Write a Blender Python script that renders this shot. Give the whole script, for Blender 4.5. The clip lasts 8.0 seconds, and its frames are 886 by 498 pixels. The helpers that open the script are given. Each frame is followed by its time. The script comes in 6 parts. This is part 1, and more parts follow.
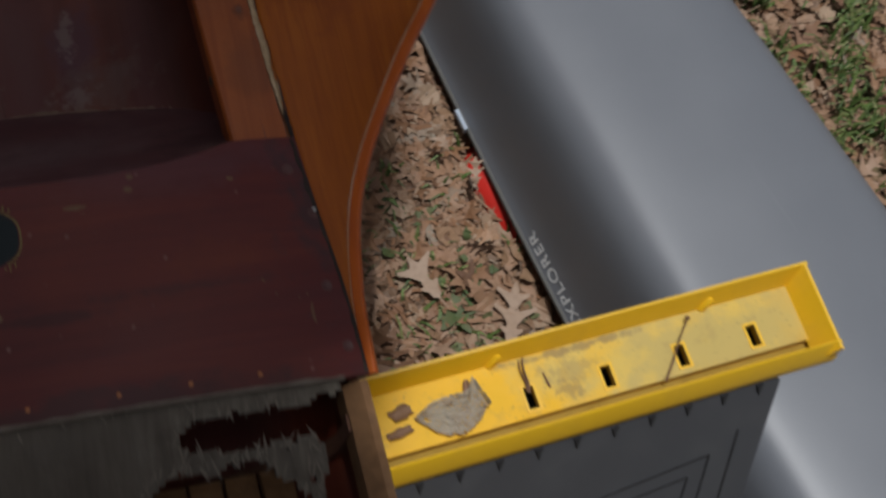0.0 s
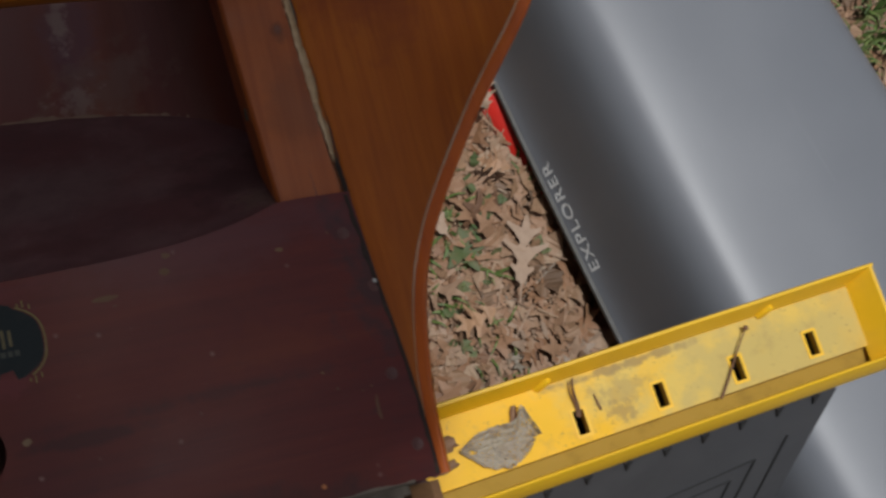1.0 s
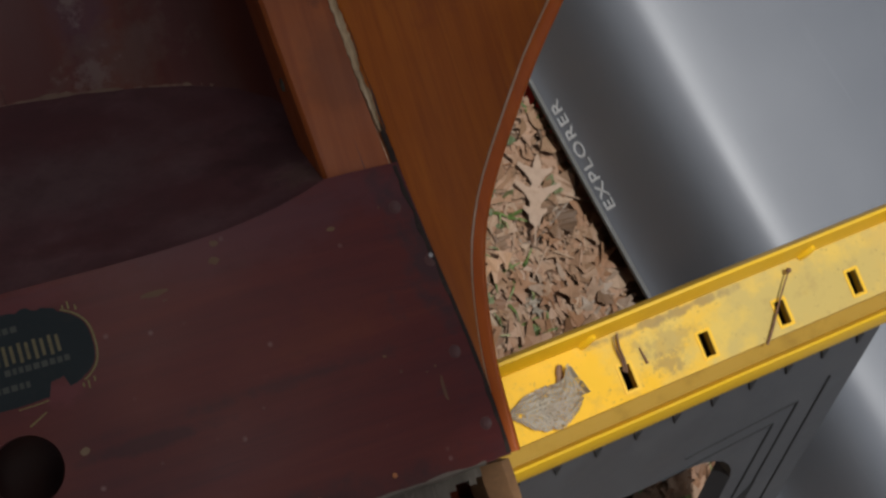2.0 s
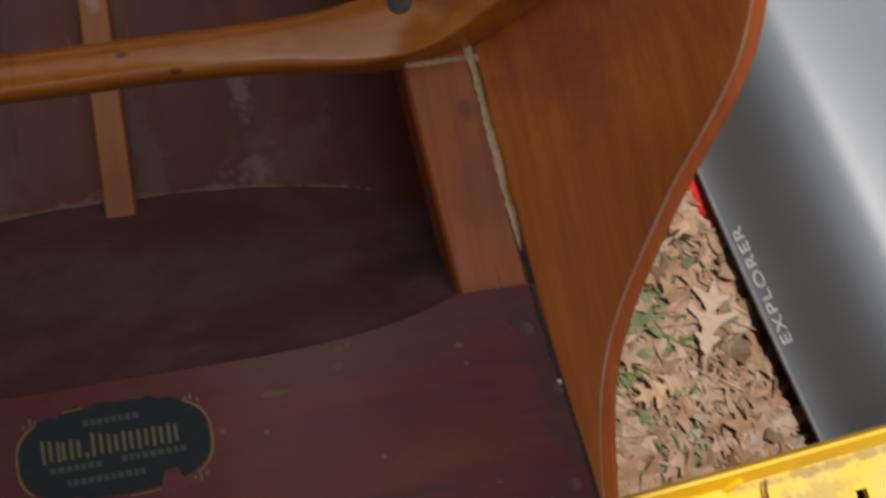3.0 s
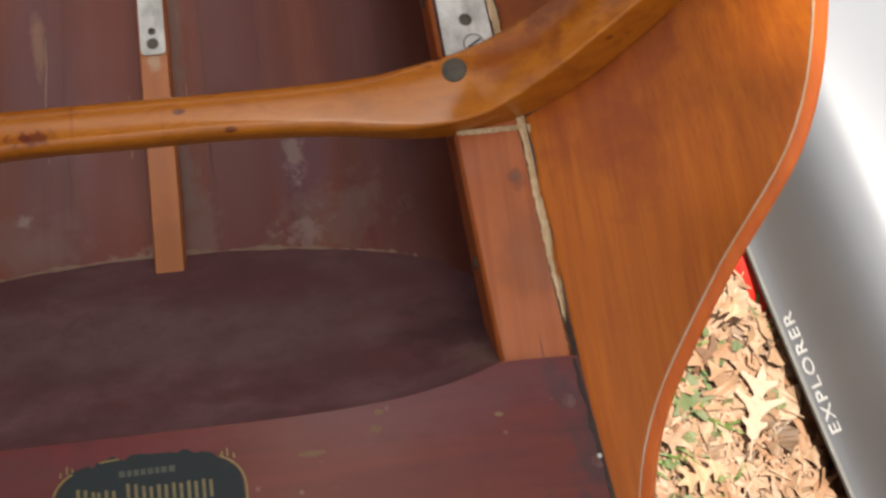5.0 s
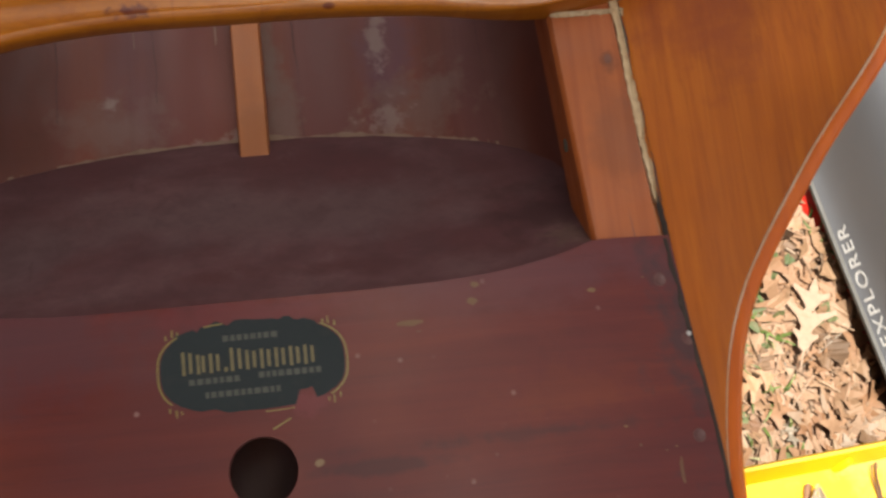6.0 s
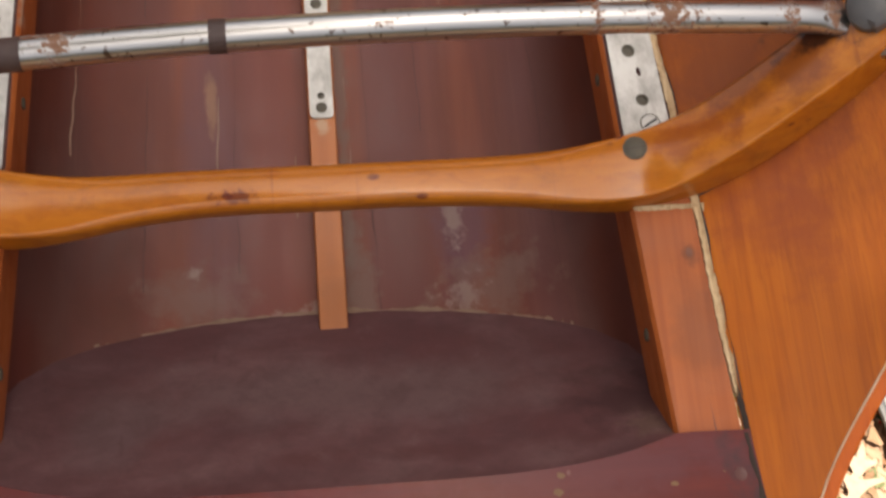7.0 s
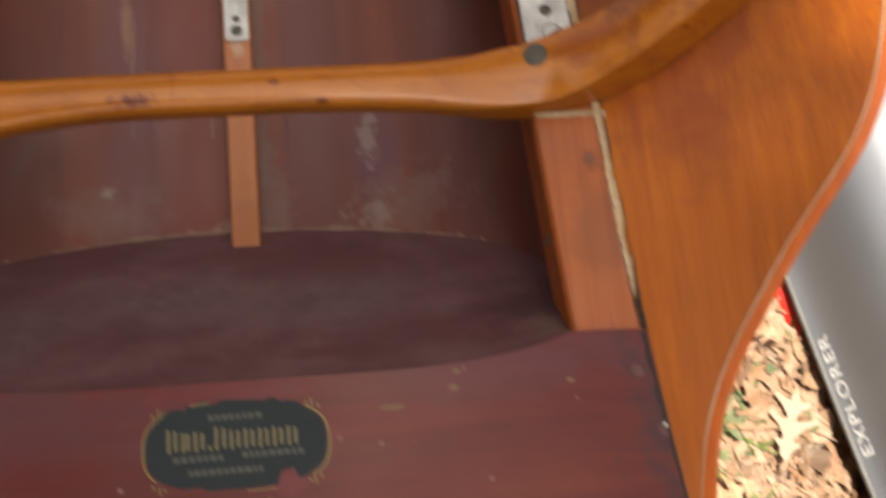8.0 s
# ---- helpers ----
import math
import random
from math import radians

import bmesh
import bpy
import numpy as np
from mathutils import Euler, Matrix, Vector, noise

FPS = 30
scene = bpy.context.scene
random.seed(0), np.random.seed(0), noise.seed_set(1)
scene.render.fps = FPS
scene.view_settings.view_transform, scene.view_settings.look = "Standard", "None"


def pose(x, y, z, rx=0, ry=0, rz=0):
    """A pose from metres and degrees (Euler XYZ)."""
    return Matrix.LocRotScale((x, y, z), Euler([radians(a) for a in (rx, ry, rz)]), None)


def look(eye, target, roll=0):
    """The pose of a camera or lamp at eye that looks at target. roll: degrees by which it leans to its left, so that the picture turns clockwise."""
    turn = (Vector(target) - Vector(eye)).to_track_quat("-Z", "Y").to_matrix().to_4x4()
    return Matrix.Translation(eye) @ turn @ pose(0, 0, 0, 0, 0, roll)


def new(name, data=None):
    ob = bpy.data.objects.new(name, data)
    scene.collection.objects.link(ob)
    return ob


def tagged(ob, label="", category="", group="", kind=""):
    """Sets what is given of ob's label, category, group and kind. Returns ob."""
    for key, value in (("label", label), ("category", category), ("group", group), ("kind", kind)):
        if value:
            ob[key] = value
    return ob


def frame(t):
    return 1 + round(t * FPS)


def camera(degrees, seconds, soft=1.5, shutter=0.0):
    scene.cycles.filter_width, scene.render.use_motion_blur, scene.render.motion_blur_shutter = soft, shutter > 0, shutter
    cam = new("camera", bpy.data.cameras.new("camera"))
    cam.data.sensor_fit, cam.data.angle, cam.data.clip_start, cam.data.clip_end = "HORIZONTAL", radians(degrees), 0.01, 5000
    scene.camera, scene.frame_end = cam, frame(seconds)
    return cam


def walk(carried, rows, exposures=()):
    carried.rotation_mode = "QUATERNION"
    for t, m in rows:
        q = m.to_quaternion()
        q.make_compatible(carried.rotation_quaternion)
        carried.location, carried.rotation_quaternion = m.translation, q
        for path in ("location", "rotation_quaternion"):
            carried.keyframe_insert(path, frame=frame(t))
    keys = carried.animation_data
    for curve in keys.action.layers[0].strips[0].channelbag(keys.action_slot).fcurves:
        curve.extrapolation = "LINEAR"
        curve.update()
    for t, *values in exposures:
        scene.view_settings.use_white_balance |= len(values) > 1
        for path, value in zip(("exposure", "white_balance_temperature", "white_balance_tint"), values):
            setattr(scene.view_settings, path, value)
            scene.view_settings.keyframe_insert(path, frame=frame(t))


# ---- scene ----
from mathutils.geometry import tessellate_polygon

# ---------------------------------------------------------------- camera and walk
cam = camera(38.0, 8.0, soft=2.6, shutter=0.5)
PATH = [
    (0, (0.0600, -0.5560, 2.1340), (0.3344, -0.2286, 1.2298), 22.70),
    (0.2, (0.0793, -0.4396, 2.1383), (0.3389, -0.1554, 1.2153), 25.48),
    (0.5, (0.0850, -0.3330, 2.1220), (0.3434, -0.1071, 1.1828), 31.10),
    (0.8, (0.0593, -0.2404, 2.0669), (0.3433, -0.0866, 1.1205), 43.16),
    (1, (0.0480, -0.2000, 2.0570), (0.3290, -0.0640, 1.1070), 45.90),
    (1.2, (0.0270, -0.1687, 2.0209), (0.3140, -0.0490, 1.0705), 48.83),
    (2.3, (0.0010, -0.1200, 1.9930), (0.2900, -0.0605, 1.0375), 56.00),
    (2.5, (0.0280, -0.1200, 1.9930), (0.2910, -0.0310, 1.0323), 50.60),
    (3, (0.0680, -0.1220, 1.9900), (0.2310, 0.0675, 1.0218), 25.50),
    (3.2, (0.0659, -0.1225, 1.9853), (0.2164, 0.0841, 1.0185), 21.45),
    (3.5, (0.0730, -0.1120, 2.0220), (0.2005, 0.1125, 1.0559), 15.50),
    (4, (0.0470, -0.1080, 2.0100), (0.1735, 0.1594, 1.0548), 13.20),
    (4.2, (0.0410, -0.1190, 2.0090), (0.1625, 0.1580, 1.0559), 12.60),
    (5.3, (0.0770, -0.1370, 1.9830), (0.2210, 0.1095, 1.0246), 17.50),
    (5.5, (0.0640, -0.1480, 1.9910), (0.2090, 0.0944, 1.0317), 18.00),
    (5.8, (0.0080, -0.1742, 1.9810), (0.1436, 0.0576, 1.0177), 18.89),
    (6, (-0.0080, -0.1720, 1.9810), (0.1125, 0.0440, 1.0121), 17.80),
    (6.2, (-0.0339, -0.1598, 1.9969), (0.0886, 0.0833, 1.0347), 16.20),
    (6.5, (-0.0580, -0.1280, 2.0020), (0.0775, 0.1480, 1.0504), 16.30),
    (7, (-0.0670, -0.1070, 2.0180), (0.0615, 0.1946, 1.0733), 13.60),
    (7.3, (-0.0570, -0.1070, 2.0360), (0.0660, 0.2251, 1.1008), 11.10),
    (7.5, (-0.0460, -0.1170, 2.0380), (0.0745, 0.2330, 1.1090), 10.10),
    (7.7, (-0.0300, -0.1591, 2.0247), (0.0857, 0.1766, 1.0899), 10.11),
    (8, (-0.0100, -0.2030, 2.0040), (0.1320, 0.0974, 1.0608), 15.40),
]

EXPOSURES = [(0, -1.06, 6080, 10), (1.2, -0.89, 6130, 10), (2.5, -0.70, 6230, 10), (3.0, -0.29, 6400, 10), (3.5, 0.40, 6680, 8), (4.2, 1.1, 6950, 10), (5.3, 0.98, 6880, 10), (5.5, 0.96, 6880, 10), (6.0, 0.87, 6980, 10), (6.5, 1.33, 7250, 13), (7.0, 1.37, 7300, 13), (7.5, 1.2, 7350, 12), (8, 1.14, 7200, 11)]
walk(cam, [(t, look(e, g, r)) for t, e, g, r in PATH], EXPOSURES)

# ---------------------------------------------------------------- world and sun
SUN_TO = Vector((-0.02, 0.05, 1.0)).normalized()
world = bpy.data.worlds.new("sky")
scene.world = world
world.use_nodes = True
wn = world.node_tree
sky = wn.nodes.new("ShaderNodeTexSky")
sky.sky_type = "NISHITA"
sky.sun_disc = False
sky.dust_density, sky.air_density = 5.0, 1.0
sky.sun_elevation = math.asin(SUN_TO.z)
sky.sun_rotation = math.atan2(SUN_TO.x, SUN_TO.y)
haze = wn.nodes.new("ShaderNodeHueSaturation")
haze.inputs["Saturation"].default_value = 0.4
wn.links.new(sky.outputs[0], haze.inputs["Color"])
wn.links.new(haze.outputs[0], wn.nodes["Background"].inputs[0])
wn.nodes["Background"].inputs[1].default_value = 0.095
sun_data = bpy.data.lights.new("sun", "SUN")
sun_data.energy, sun_data.angle, sun_data.color = 4.8, radians(0.6), (1.0, 0.97, 0.92)
sun = new("sun", sun_data)
sun.matrix_world = look(SUN_TO * 20, (0, 0, 0))


# ---------------------------------------------------------------- materials
INTOP = 0.945


class Mat:
    """A node material with the usual short cuts."""

    def __init__(self, name, rough=0.5, metal=0.0, coat=0.0, coat_rough=0.1, ior=1.5):
        self.m = bpy.data.materials.new(name)
        self.m.use_nodes = True
        self.t = self.m.node_tree
        self.p = self.t.nodes["Principled BSDF"]
        self.p.inputs["Roughness"].default_value = rough
        self.p.inputs["Metallic"].default_value = metal
        self.p.inputs["Coat Weight"].default_value = coat
        self.p.inputs["Coat Roughness"].default_value = coat_rough
        self.p.inputs["IOR"].default_value = ior
        self.coord = self.add("ShaderNodeTexCoord").outputs["Object"]

    def add(self, kind):
        return self.t.nodes.new(kind)

    def link(self, a, b):
        self.t.links.new(a, b)

    def mapped(self, scale=(1, 1, 1), rot=(0, 0, 0)):
        n = self.add("ShaderNodeMapping")
        n.inputs["Scale"].default_value = scale
        n.inputs["Rotation"].default_value = rot
        self.link(self.coord, n.inputs["Vector"])
        return n.outputs[0]

    def noise(self, scale, detail=4.0, rough=0.6, stretch=(1, 1, 1), distort=0.0):
        n = self.add("ShaderNodeTexNoise")
        n.inputs["Scale"].default_value = scale
        n.inputs["Detail"].default_value = detail
        n.inputs["Roughness"].default_value = rough
        n.inputs["Distortion"].default_value = distort
        self.link(self.mapped(stretch), n.inputs["Vector"])
        return n.outputs["Fac"]

    def voronoi(self, scale, stretch=(1, 1, 1)):
        n = self.add("ShaderNodeTexVoronoi")
        n.inputs["Scale"].default_value = scale
        self.link(self.mapped(stretch), n.inputs["Vector"])
        return n.outputs["Distance"]

    def ramp(self, fac, stops):
        n = self.add("ShaderNodeValToRGB")
        els = n.color_ramp.elements
        while len(els) < len(stops):
            els.new(0.5)
        for e, (at, c) in zip(els, stops):
            e.position = at
            e.color = (*c, 1) if len(c) == 3 else c
        self.link(fac, n.inputs[0])
        return n.outputs[0]

    def grey(self, fac, lo, hi, a=0.0, b=1.0):
        n = self.add("ShaderNodeMapRange")
        for k, v in zip((1, 2, 3, 4), (lo, hi, a, b)):
            n.inputs[k].default_value = v
        self.link(fac, n.inputs[0])
        return n.outputs[0]

    def mix(self, fac, a, b, kind="MIX"):
        n = self.add("ShaderNodeMix")
        n.data_type, n.blend_type = "RGBA", kind
        for sock, v in ((n.inputs[0], fac), (n.inputs[6], a), (n.inputs[7], b)):
            if isinstance(v, (int, float)):
                sock.default_value = v
            elif isinstance(v, tuple):
                sock.default_value = (*v, 1)
            else:
                self.link(v, sock)
        return n.outputs[2]

    def colour(self, c):
        if isinstance(c, tuple):
            self.p.inputs["Base Color"].default_value = (*c, 1)
        else:
            self.link(c, self.p.inputs["Base Color"])
        return self

    def rough(self, r):
        self.link(r, self.p.inputs["Roughness"])
        return self

    def bump(self, h, strength=0.3, distance=0.002):
        n = self.add("ShaderNodeBump")
        n.inputs["Strength"].default_value = strength
        n.inputs["Distance"].default_value = distance
        self.link(h, n.inputs["Height"])
        self.link(n.outputs[0], self.p.inputs["Normal"])
        return self

    def math(self, op, a, b):
        n = self.add("ShaderNodeMath")
        n.operation = op
        for sock, v in zip(n.inputs, (a, b)):
            if isinstance(v, (int, float)):
                sock.default_value = v
            else:
                self.link(v, sock)
        return n.outputs[0]

    def blob(self, centre, size, strength=1.0, ragged=0.9, scale=16.0, stretch=(1, 1, 1), mirror=False):
        """A ragged patch about a place on the thing, as a mask."""
        vec = self.coord
        if mirror:
            ab = self.add("ShaderNodeVectorMath")
            ab.operation = "ABSOLUTE"
            self.link(vec, ab.inputs[0])
            vec = ab.outputs[0]
        sub = self.add("ShaderNodeVectorMath")
        sub.operation = "SUBTRACT"
        self.link(vec, sub.inputs[0])
        sub.inputs[1].default_value = centre
        div = self.add("ShaderNodeVectorMath")
        div.operation = "DIVIDE"
        self.link(sub.outputs[0], div.inputs[0])
        div.inputs[1].default_value = size
        ln = self.add("ShaderNodeVectorMath")
        ln.operation = "LENGTH"
        self.link(div.outputs[0], ln.inputs[0])
        jag = self.grey(self.noise(scale, 6, 0.65, stretch), 0.25, 0.75, -ragged, ragged)
        return self.grey(self.math("ADD", ln.outputs["Value"], jag), 1.15, 0.45, 0.0, strength)

    def base(self):
        """The colour so far."""
        return self.p.inputs["Base Color"].links[0].from_socket

    def tint(self, colour, *where, **how):
        return self.colour(self.mix(self.blob(*where, **how), self.base(), colour))

    def island(self):
        return self.add("ShaderNodeNewGeometry").outputs["Random Per Island"]


def wood(name, dark, mid, light, grain=(60, 2.2, 60), rough=0.35, coat=0.5, blotch=0.35, tint=(0.05, 0.03, 0.02), bump=0.15):
    """Varnished wood whose grain runs along the object's y axis (or as grain says)."""
    m = Mat(name, rough, coat=coat, coat_rough=0.16 if coat < 0.6 else 0.06)
    fine = m.noise(1.0, 5, 0.65, grain, 0.3)
    broad = m.noise(1.0, 3, 0.5, tuple(g * 0.16 + 1.0 for g in grain), 0.6)
    col = m.ramp(fine, [(0.25, dark), (0.52, mid), (0.8, light)])
    col = m.mix(m.grey(broad, 0.35, 0.7, 0.0, 0.5), col, mid)
    patches = m.noise(7.0, 4, 0.6)
    col = m.mix(m.grey(patches, 0.52, 0.8, 0.0, blotch), col, tint)
    m.colour(col)
    m.rough(m.grey(m.noise(30, 4), 0.3, 0.7, rough - 0.08, rough + 0.14))
    m.bump(fine, bump, 0.0006)
    return m


CEDAR = wood("orange cedar varnish", (0.285, 0.060, 0.005), (0.41, 0.102, 0.006), (0.51, 0.148, 0.008), grain=(95, 1.8, 95), rough=0.36, coat=0.12, blotch=0.5, tint=(0.27, 0.06, 0.007), bump=0.2)
CEDAR.p.inputs["Specular IOR Level"].default_value = 0.3
lines = CEDAR.noise(1.0, 3, 0.5, (420, 2.5, 420), 0.2)
CEDAR.colour(CEDAR.mix(CEDAR.grey(lines, 0.53, 0.68, 0.0, 0.27), CEDAR.base(), (0.21, 0.045, 0.005)))
CEDAR.tint((0.27, 0.052, 0.010), (0.40, 0.275, 1.0), (0.06, 0.07, 0.07), strength=0.7, mirror=True)
# side boards darker behind the thwart ends and by the tube lugs
CEDAR.tint((0.22, 0.052, 0.012), (0.39, 0.45, 1.02), (0.15, 0.14, 0.13), strength=0.85, ragged=0.6, mirror=True)
CEDAR.tint((0.06, 0.02, 0.010), (0.43, 0.425, 1.06), (0.05, 0.03, 0.06), strength=0.8, ragged=1.0, scale=40, mirror=True)
RIM = wood("rim wood", (0.40, 0.070, 0.004), (0.52, 0.100, 0.005), (0.60, 0.145, 0.008), rough=0.38, coat=0.12, blotch=0.5, tint=(0.22, 0.055, 0.02))
RIM.p.inputs["Specular IOR Level"].default_value = 0.25
RIM.p.inputs["Coat Roughness"].default_value = 0.1
ASH = wood("amber varnished ash", (0.35, 0.097, 0.008), (0.46, 0.143, 0.011), (0.54, 0.19, 0.018), grain=(2.2, 60, 60), rough=0.36, coat=0.61, blotch=0.35, tint=(0.16, 0.045, 0.012))
smear = ASH.noise(1.0, 6, 0.7, (9, 16, 12), 0.8)
spots = ASH.voronoi(1.0, (38, 70, 60))
few = ASH.grey(ASH.noise(9, 2), 0.53, 0.60, 0.0, 1.0)
dots = ASH.add("ShaderNodeMath")
dots.operation = "MULTIPLY"
ASH.link(ASH.grey(spots, 0.16, 0.24, 0.85, 0.0), dots.inputs[0])
ASH.link(few, dots.inputs[1])
base = ASH.mix(ASH.grey(smear, 0.6, 0.8, 0.0, 0.4), ASH.base(), (0.13, 0.035, 0.010))
ASH.colour(ASH.mix(dots.outputs[0], base, (0.10, 0.012, 0.008)))
curl = ASH.noise(1.0, 4, 0.6, (26, 60, 9), 1.2)
ASH.colour(ASH.mix(ASH.grey(curl, 0.5, 0.66, 0.0, 0.35), ASH.base(), (0.30, 0.07, 0.008)))
ASH.p.inputs["Specular IOR Level"].default_value = 0.1
ASH.p.inputs["Coat Weight"].default_value = 0.55
ASH.p.inputs["Coat IOR"].default_value = 1.6
ASH.p.inputs["Coat Roughness"].default_value = 0.12
crazing = ASH.noise(1.0, 4, 0.6, (110, 4, 4), 0.3)
ASH.colour(ASH.mix(ASH.grey(crazing, 0.62, 0.70, 0.0, 0.45), ASH.base(), (0.20, 0.045, 0.010)))
grime = ASH.noise(1.0, 6, 0.7, (14, 30, 30), 0.8)
ASH.colour(ASH.mix(ASH.grey(grime, 0.52, 0.74, 0.0, 0.42), ASH.base(), (0.17, 0.055, 0.018)))
ASH.bump(crazing, 0.35, 0.0010)
ASH.tint((0.24, 0.05, 0.012), (0.335, 0.325, 0.99), (0.05, 0.02, 0.03), strength=0.6, mirror=True, scale=30)
ASH.tint((0.20, 0.052, 0.014), (0.385, 0.370, 1.02), (0.095, 0.034, 0.07), strength=0.8, ragged=0.7, mirror=True, scale=30)
ASH.tint((0.035, 0.012, 0.008), (0.43, 0.386, 1.06), (0.05, 0.020, 0.04), strength=0.9, mirror=True, scale=45)
ASH.tint((0.10, 0.012, 0.008), (-0.075, 0.294, 0.972), (0.020, 0.006, 0.012), strength=0.75, ragged=1.2, scale=110)
INWALE = wood("salmon inwale wood", (0.235, 0.054, 0.012), (0.35, 0.088, 0.019), (0.45, 0.13, 0.032), grain=(70, 1.6, 70), rough=0.5, coat=0.05, blotch=0.45, tint=(0.20, 0.062, 0.026))
INWALE.p.inputs["Specular IOR Level"].default_value = 0.3
INWALE.tint((0.13, 0.045, 0.02), (0.325, 0.16, INTOP), (0.025, 0.05, 0.03), strength=0.35, mirror=True)
INWALE.tint((0.11, 0.035, 0.017), (0.3235, 0.231, INTOP), (0.008, 0.012, 0.01), strength=0.55, ragged=0.8, scale=70, mirror=True)
INWALE.tint((0.50, 0.44, 0.34), (0.318, 0.64, INTOP), (0.014, 0.28, 0.02), strength=0.75, ragged=0.6, scale=60, mirror=True)
INWALE.tint((0.46, 0.40, 0.31), (0.262, 0.64, INTOP), (0.005, 0.28, 0.02), strength=0.5, ragged=0.6, scale=60, mirror=True)
KEELWOOD = wood("keelson wood", (0.34, 0.10, 0.024), (0.42, 0.13, 0.032), (0.48, 0.16, 0.042), grain=(70, 1.6, 70), rough=0.5, coat=0.1, blotch=0.2, tint=(0.26, 0.09, 0.04))
KEELWOOD.tint((0.5, 0.42, 0.28), (0.0055, 0.455, 0.755), (0.010, 0.009, 0.02), strength=0.5, ragged=0.9, scale=60)
KEELWOOD.tint((0.22, 0.075, 0.022), (0.0055, 0.25, 0.755), (0.02, 0.05, 0.02), strength=0.4)
RAWWOOD = wood("split bare wood", (0.20, 0.115, 0.055), (0.52, 0.37, 0.21), (0.74, 0.59, 0.41), grain=(260, 9, 260), rough=0.85, coat=0.0, blotch=0.5, tint=(0.2, 0.13, 0.07), bump=0.8)


def deck_material():
    m = Mat("dark red deck varnish", 0.42, coat=0.06, coat_rough=0.25)
    m.p.inputs["Specular IOR Level"].default_value = 0.24
    grain = m.noise(1.0, 5, 0.6, (2.2, 55, 30), 0.4)
    col = m.ramp(grain, [(0.2, (0.078, 0.012, 0.011)), (0.55, (0.122, 0.018, 0.014)), (0.85, (0.17, 0.031, 0.016))])
    haze = m.noise(5.0, 5, 0.6, (1, 1.6, 1))
    col = m.mix(m.grey(haze, 0.47, 0.74, 0.0, 0.5), col, (0.082, 0.027, 0.030))
    warm = m.noise(3.2, 3, 0.5)
    col = m.mix(m.grey(warm, 0.48, 0.72, 0.0, 0.6), col, (0.165, 0.034, 0.013))
    fine = m.noise(1.0, 6, 0.72, (5, 130, 60), 0.6)
    col = m.mix(m.grey(fine, 0.55, 0.75, 0.0, 0.55), col, (0.055, 0.014, 0.016))
    col = m.mix(m.grey(fine, 0.38, 0.24, 0.0, 0.4), col, (0.16, 0.045, 0.042))
    specks = m.voronoi(55.0)
    keep = m.grey(m.noise(24, 2), 0.56, 0.62, 0.0, 1.0)
    spot = m.add("ShaderNodeMath")
    spot.operation = "MULTIPLY"
    m.link(m.grey(specks, 0.05, 0.16, 0.8, 0.0), spot.inputs[0])
    m.link(keep, spot.inputs[1])
    col = m.mix(spot.outputs[0], col, (0.30, 0.17, 0.15))
    m.colour(col)
    m.tint((0.090, 0.033, 0.038), (-0.16, 0.02, 0.96), (0.16, 0.07, 0.1), strength=0.6, scale=12)
    m.tint((0.115, 0.033, 0.038), (0.235, 0.045, 0.96), (0.10, 0.03, 0.1), strength=0.6, scale=14)
    # two warm patches: the orange side's reflection put into the deck colour
    m.tint((0.17, 0.030, 0.016), (0.19, -0.05, 0.96), (0.12, 0.075, 0.1), strength=0.3, ragged=0.7, scale=14)
    m.tint((0.20, 0.042, 0.012), (0.23, -0.055, 0.96), (0.05, 0.022, 0.1), strength=0.22, ragged=1.0, scale=26)
    m.tint((0.045, 0.018, 0.018), (0.22, -0.085, 0.96), (0.10, 0.006, 0.1), strength=0.4, ragged=0.9, scale=40)
    # darker strip along each side of the deck
    m.tint((0.050, 0.026, 0.028), (0.350, -0.06, 0.95), (0.034, 0.15, 0.1), strength=0.75, scale=30, mirror=True)
    m.tint((0.045, 0.022, 0.022), (0.05, -0.196, 0.97), (0.4, 0.022, 0.1), strength=0.6, ragged=0.8, scale=24)
    m.tint((0.15, 0.028, 0.030), (0.035, -0.045, 0.97), (0.022, 0.010, 0.05), strength=0.8, ragged=0.7, scale=60)
    m.tint((0.15, 0.028, 0.030), (0.0, 0.03, 0.97), (0.085, 0.012, 0.05), strength=0.5, ragged=0.7, scale=40)
    m.tint((0.04, 0.015, 0.016), (0.09, -0.10, 0.97), (0.07, 0.006, 0.05), strength=0.55, scale=20)
    m.rough(m.grey(haze, 0.35, 0.75, 0.3, 0.55))
    m.bump(grain, 0.12, 0.0005)
    return m


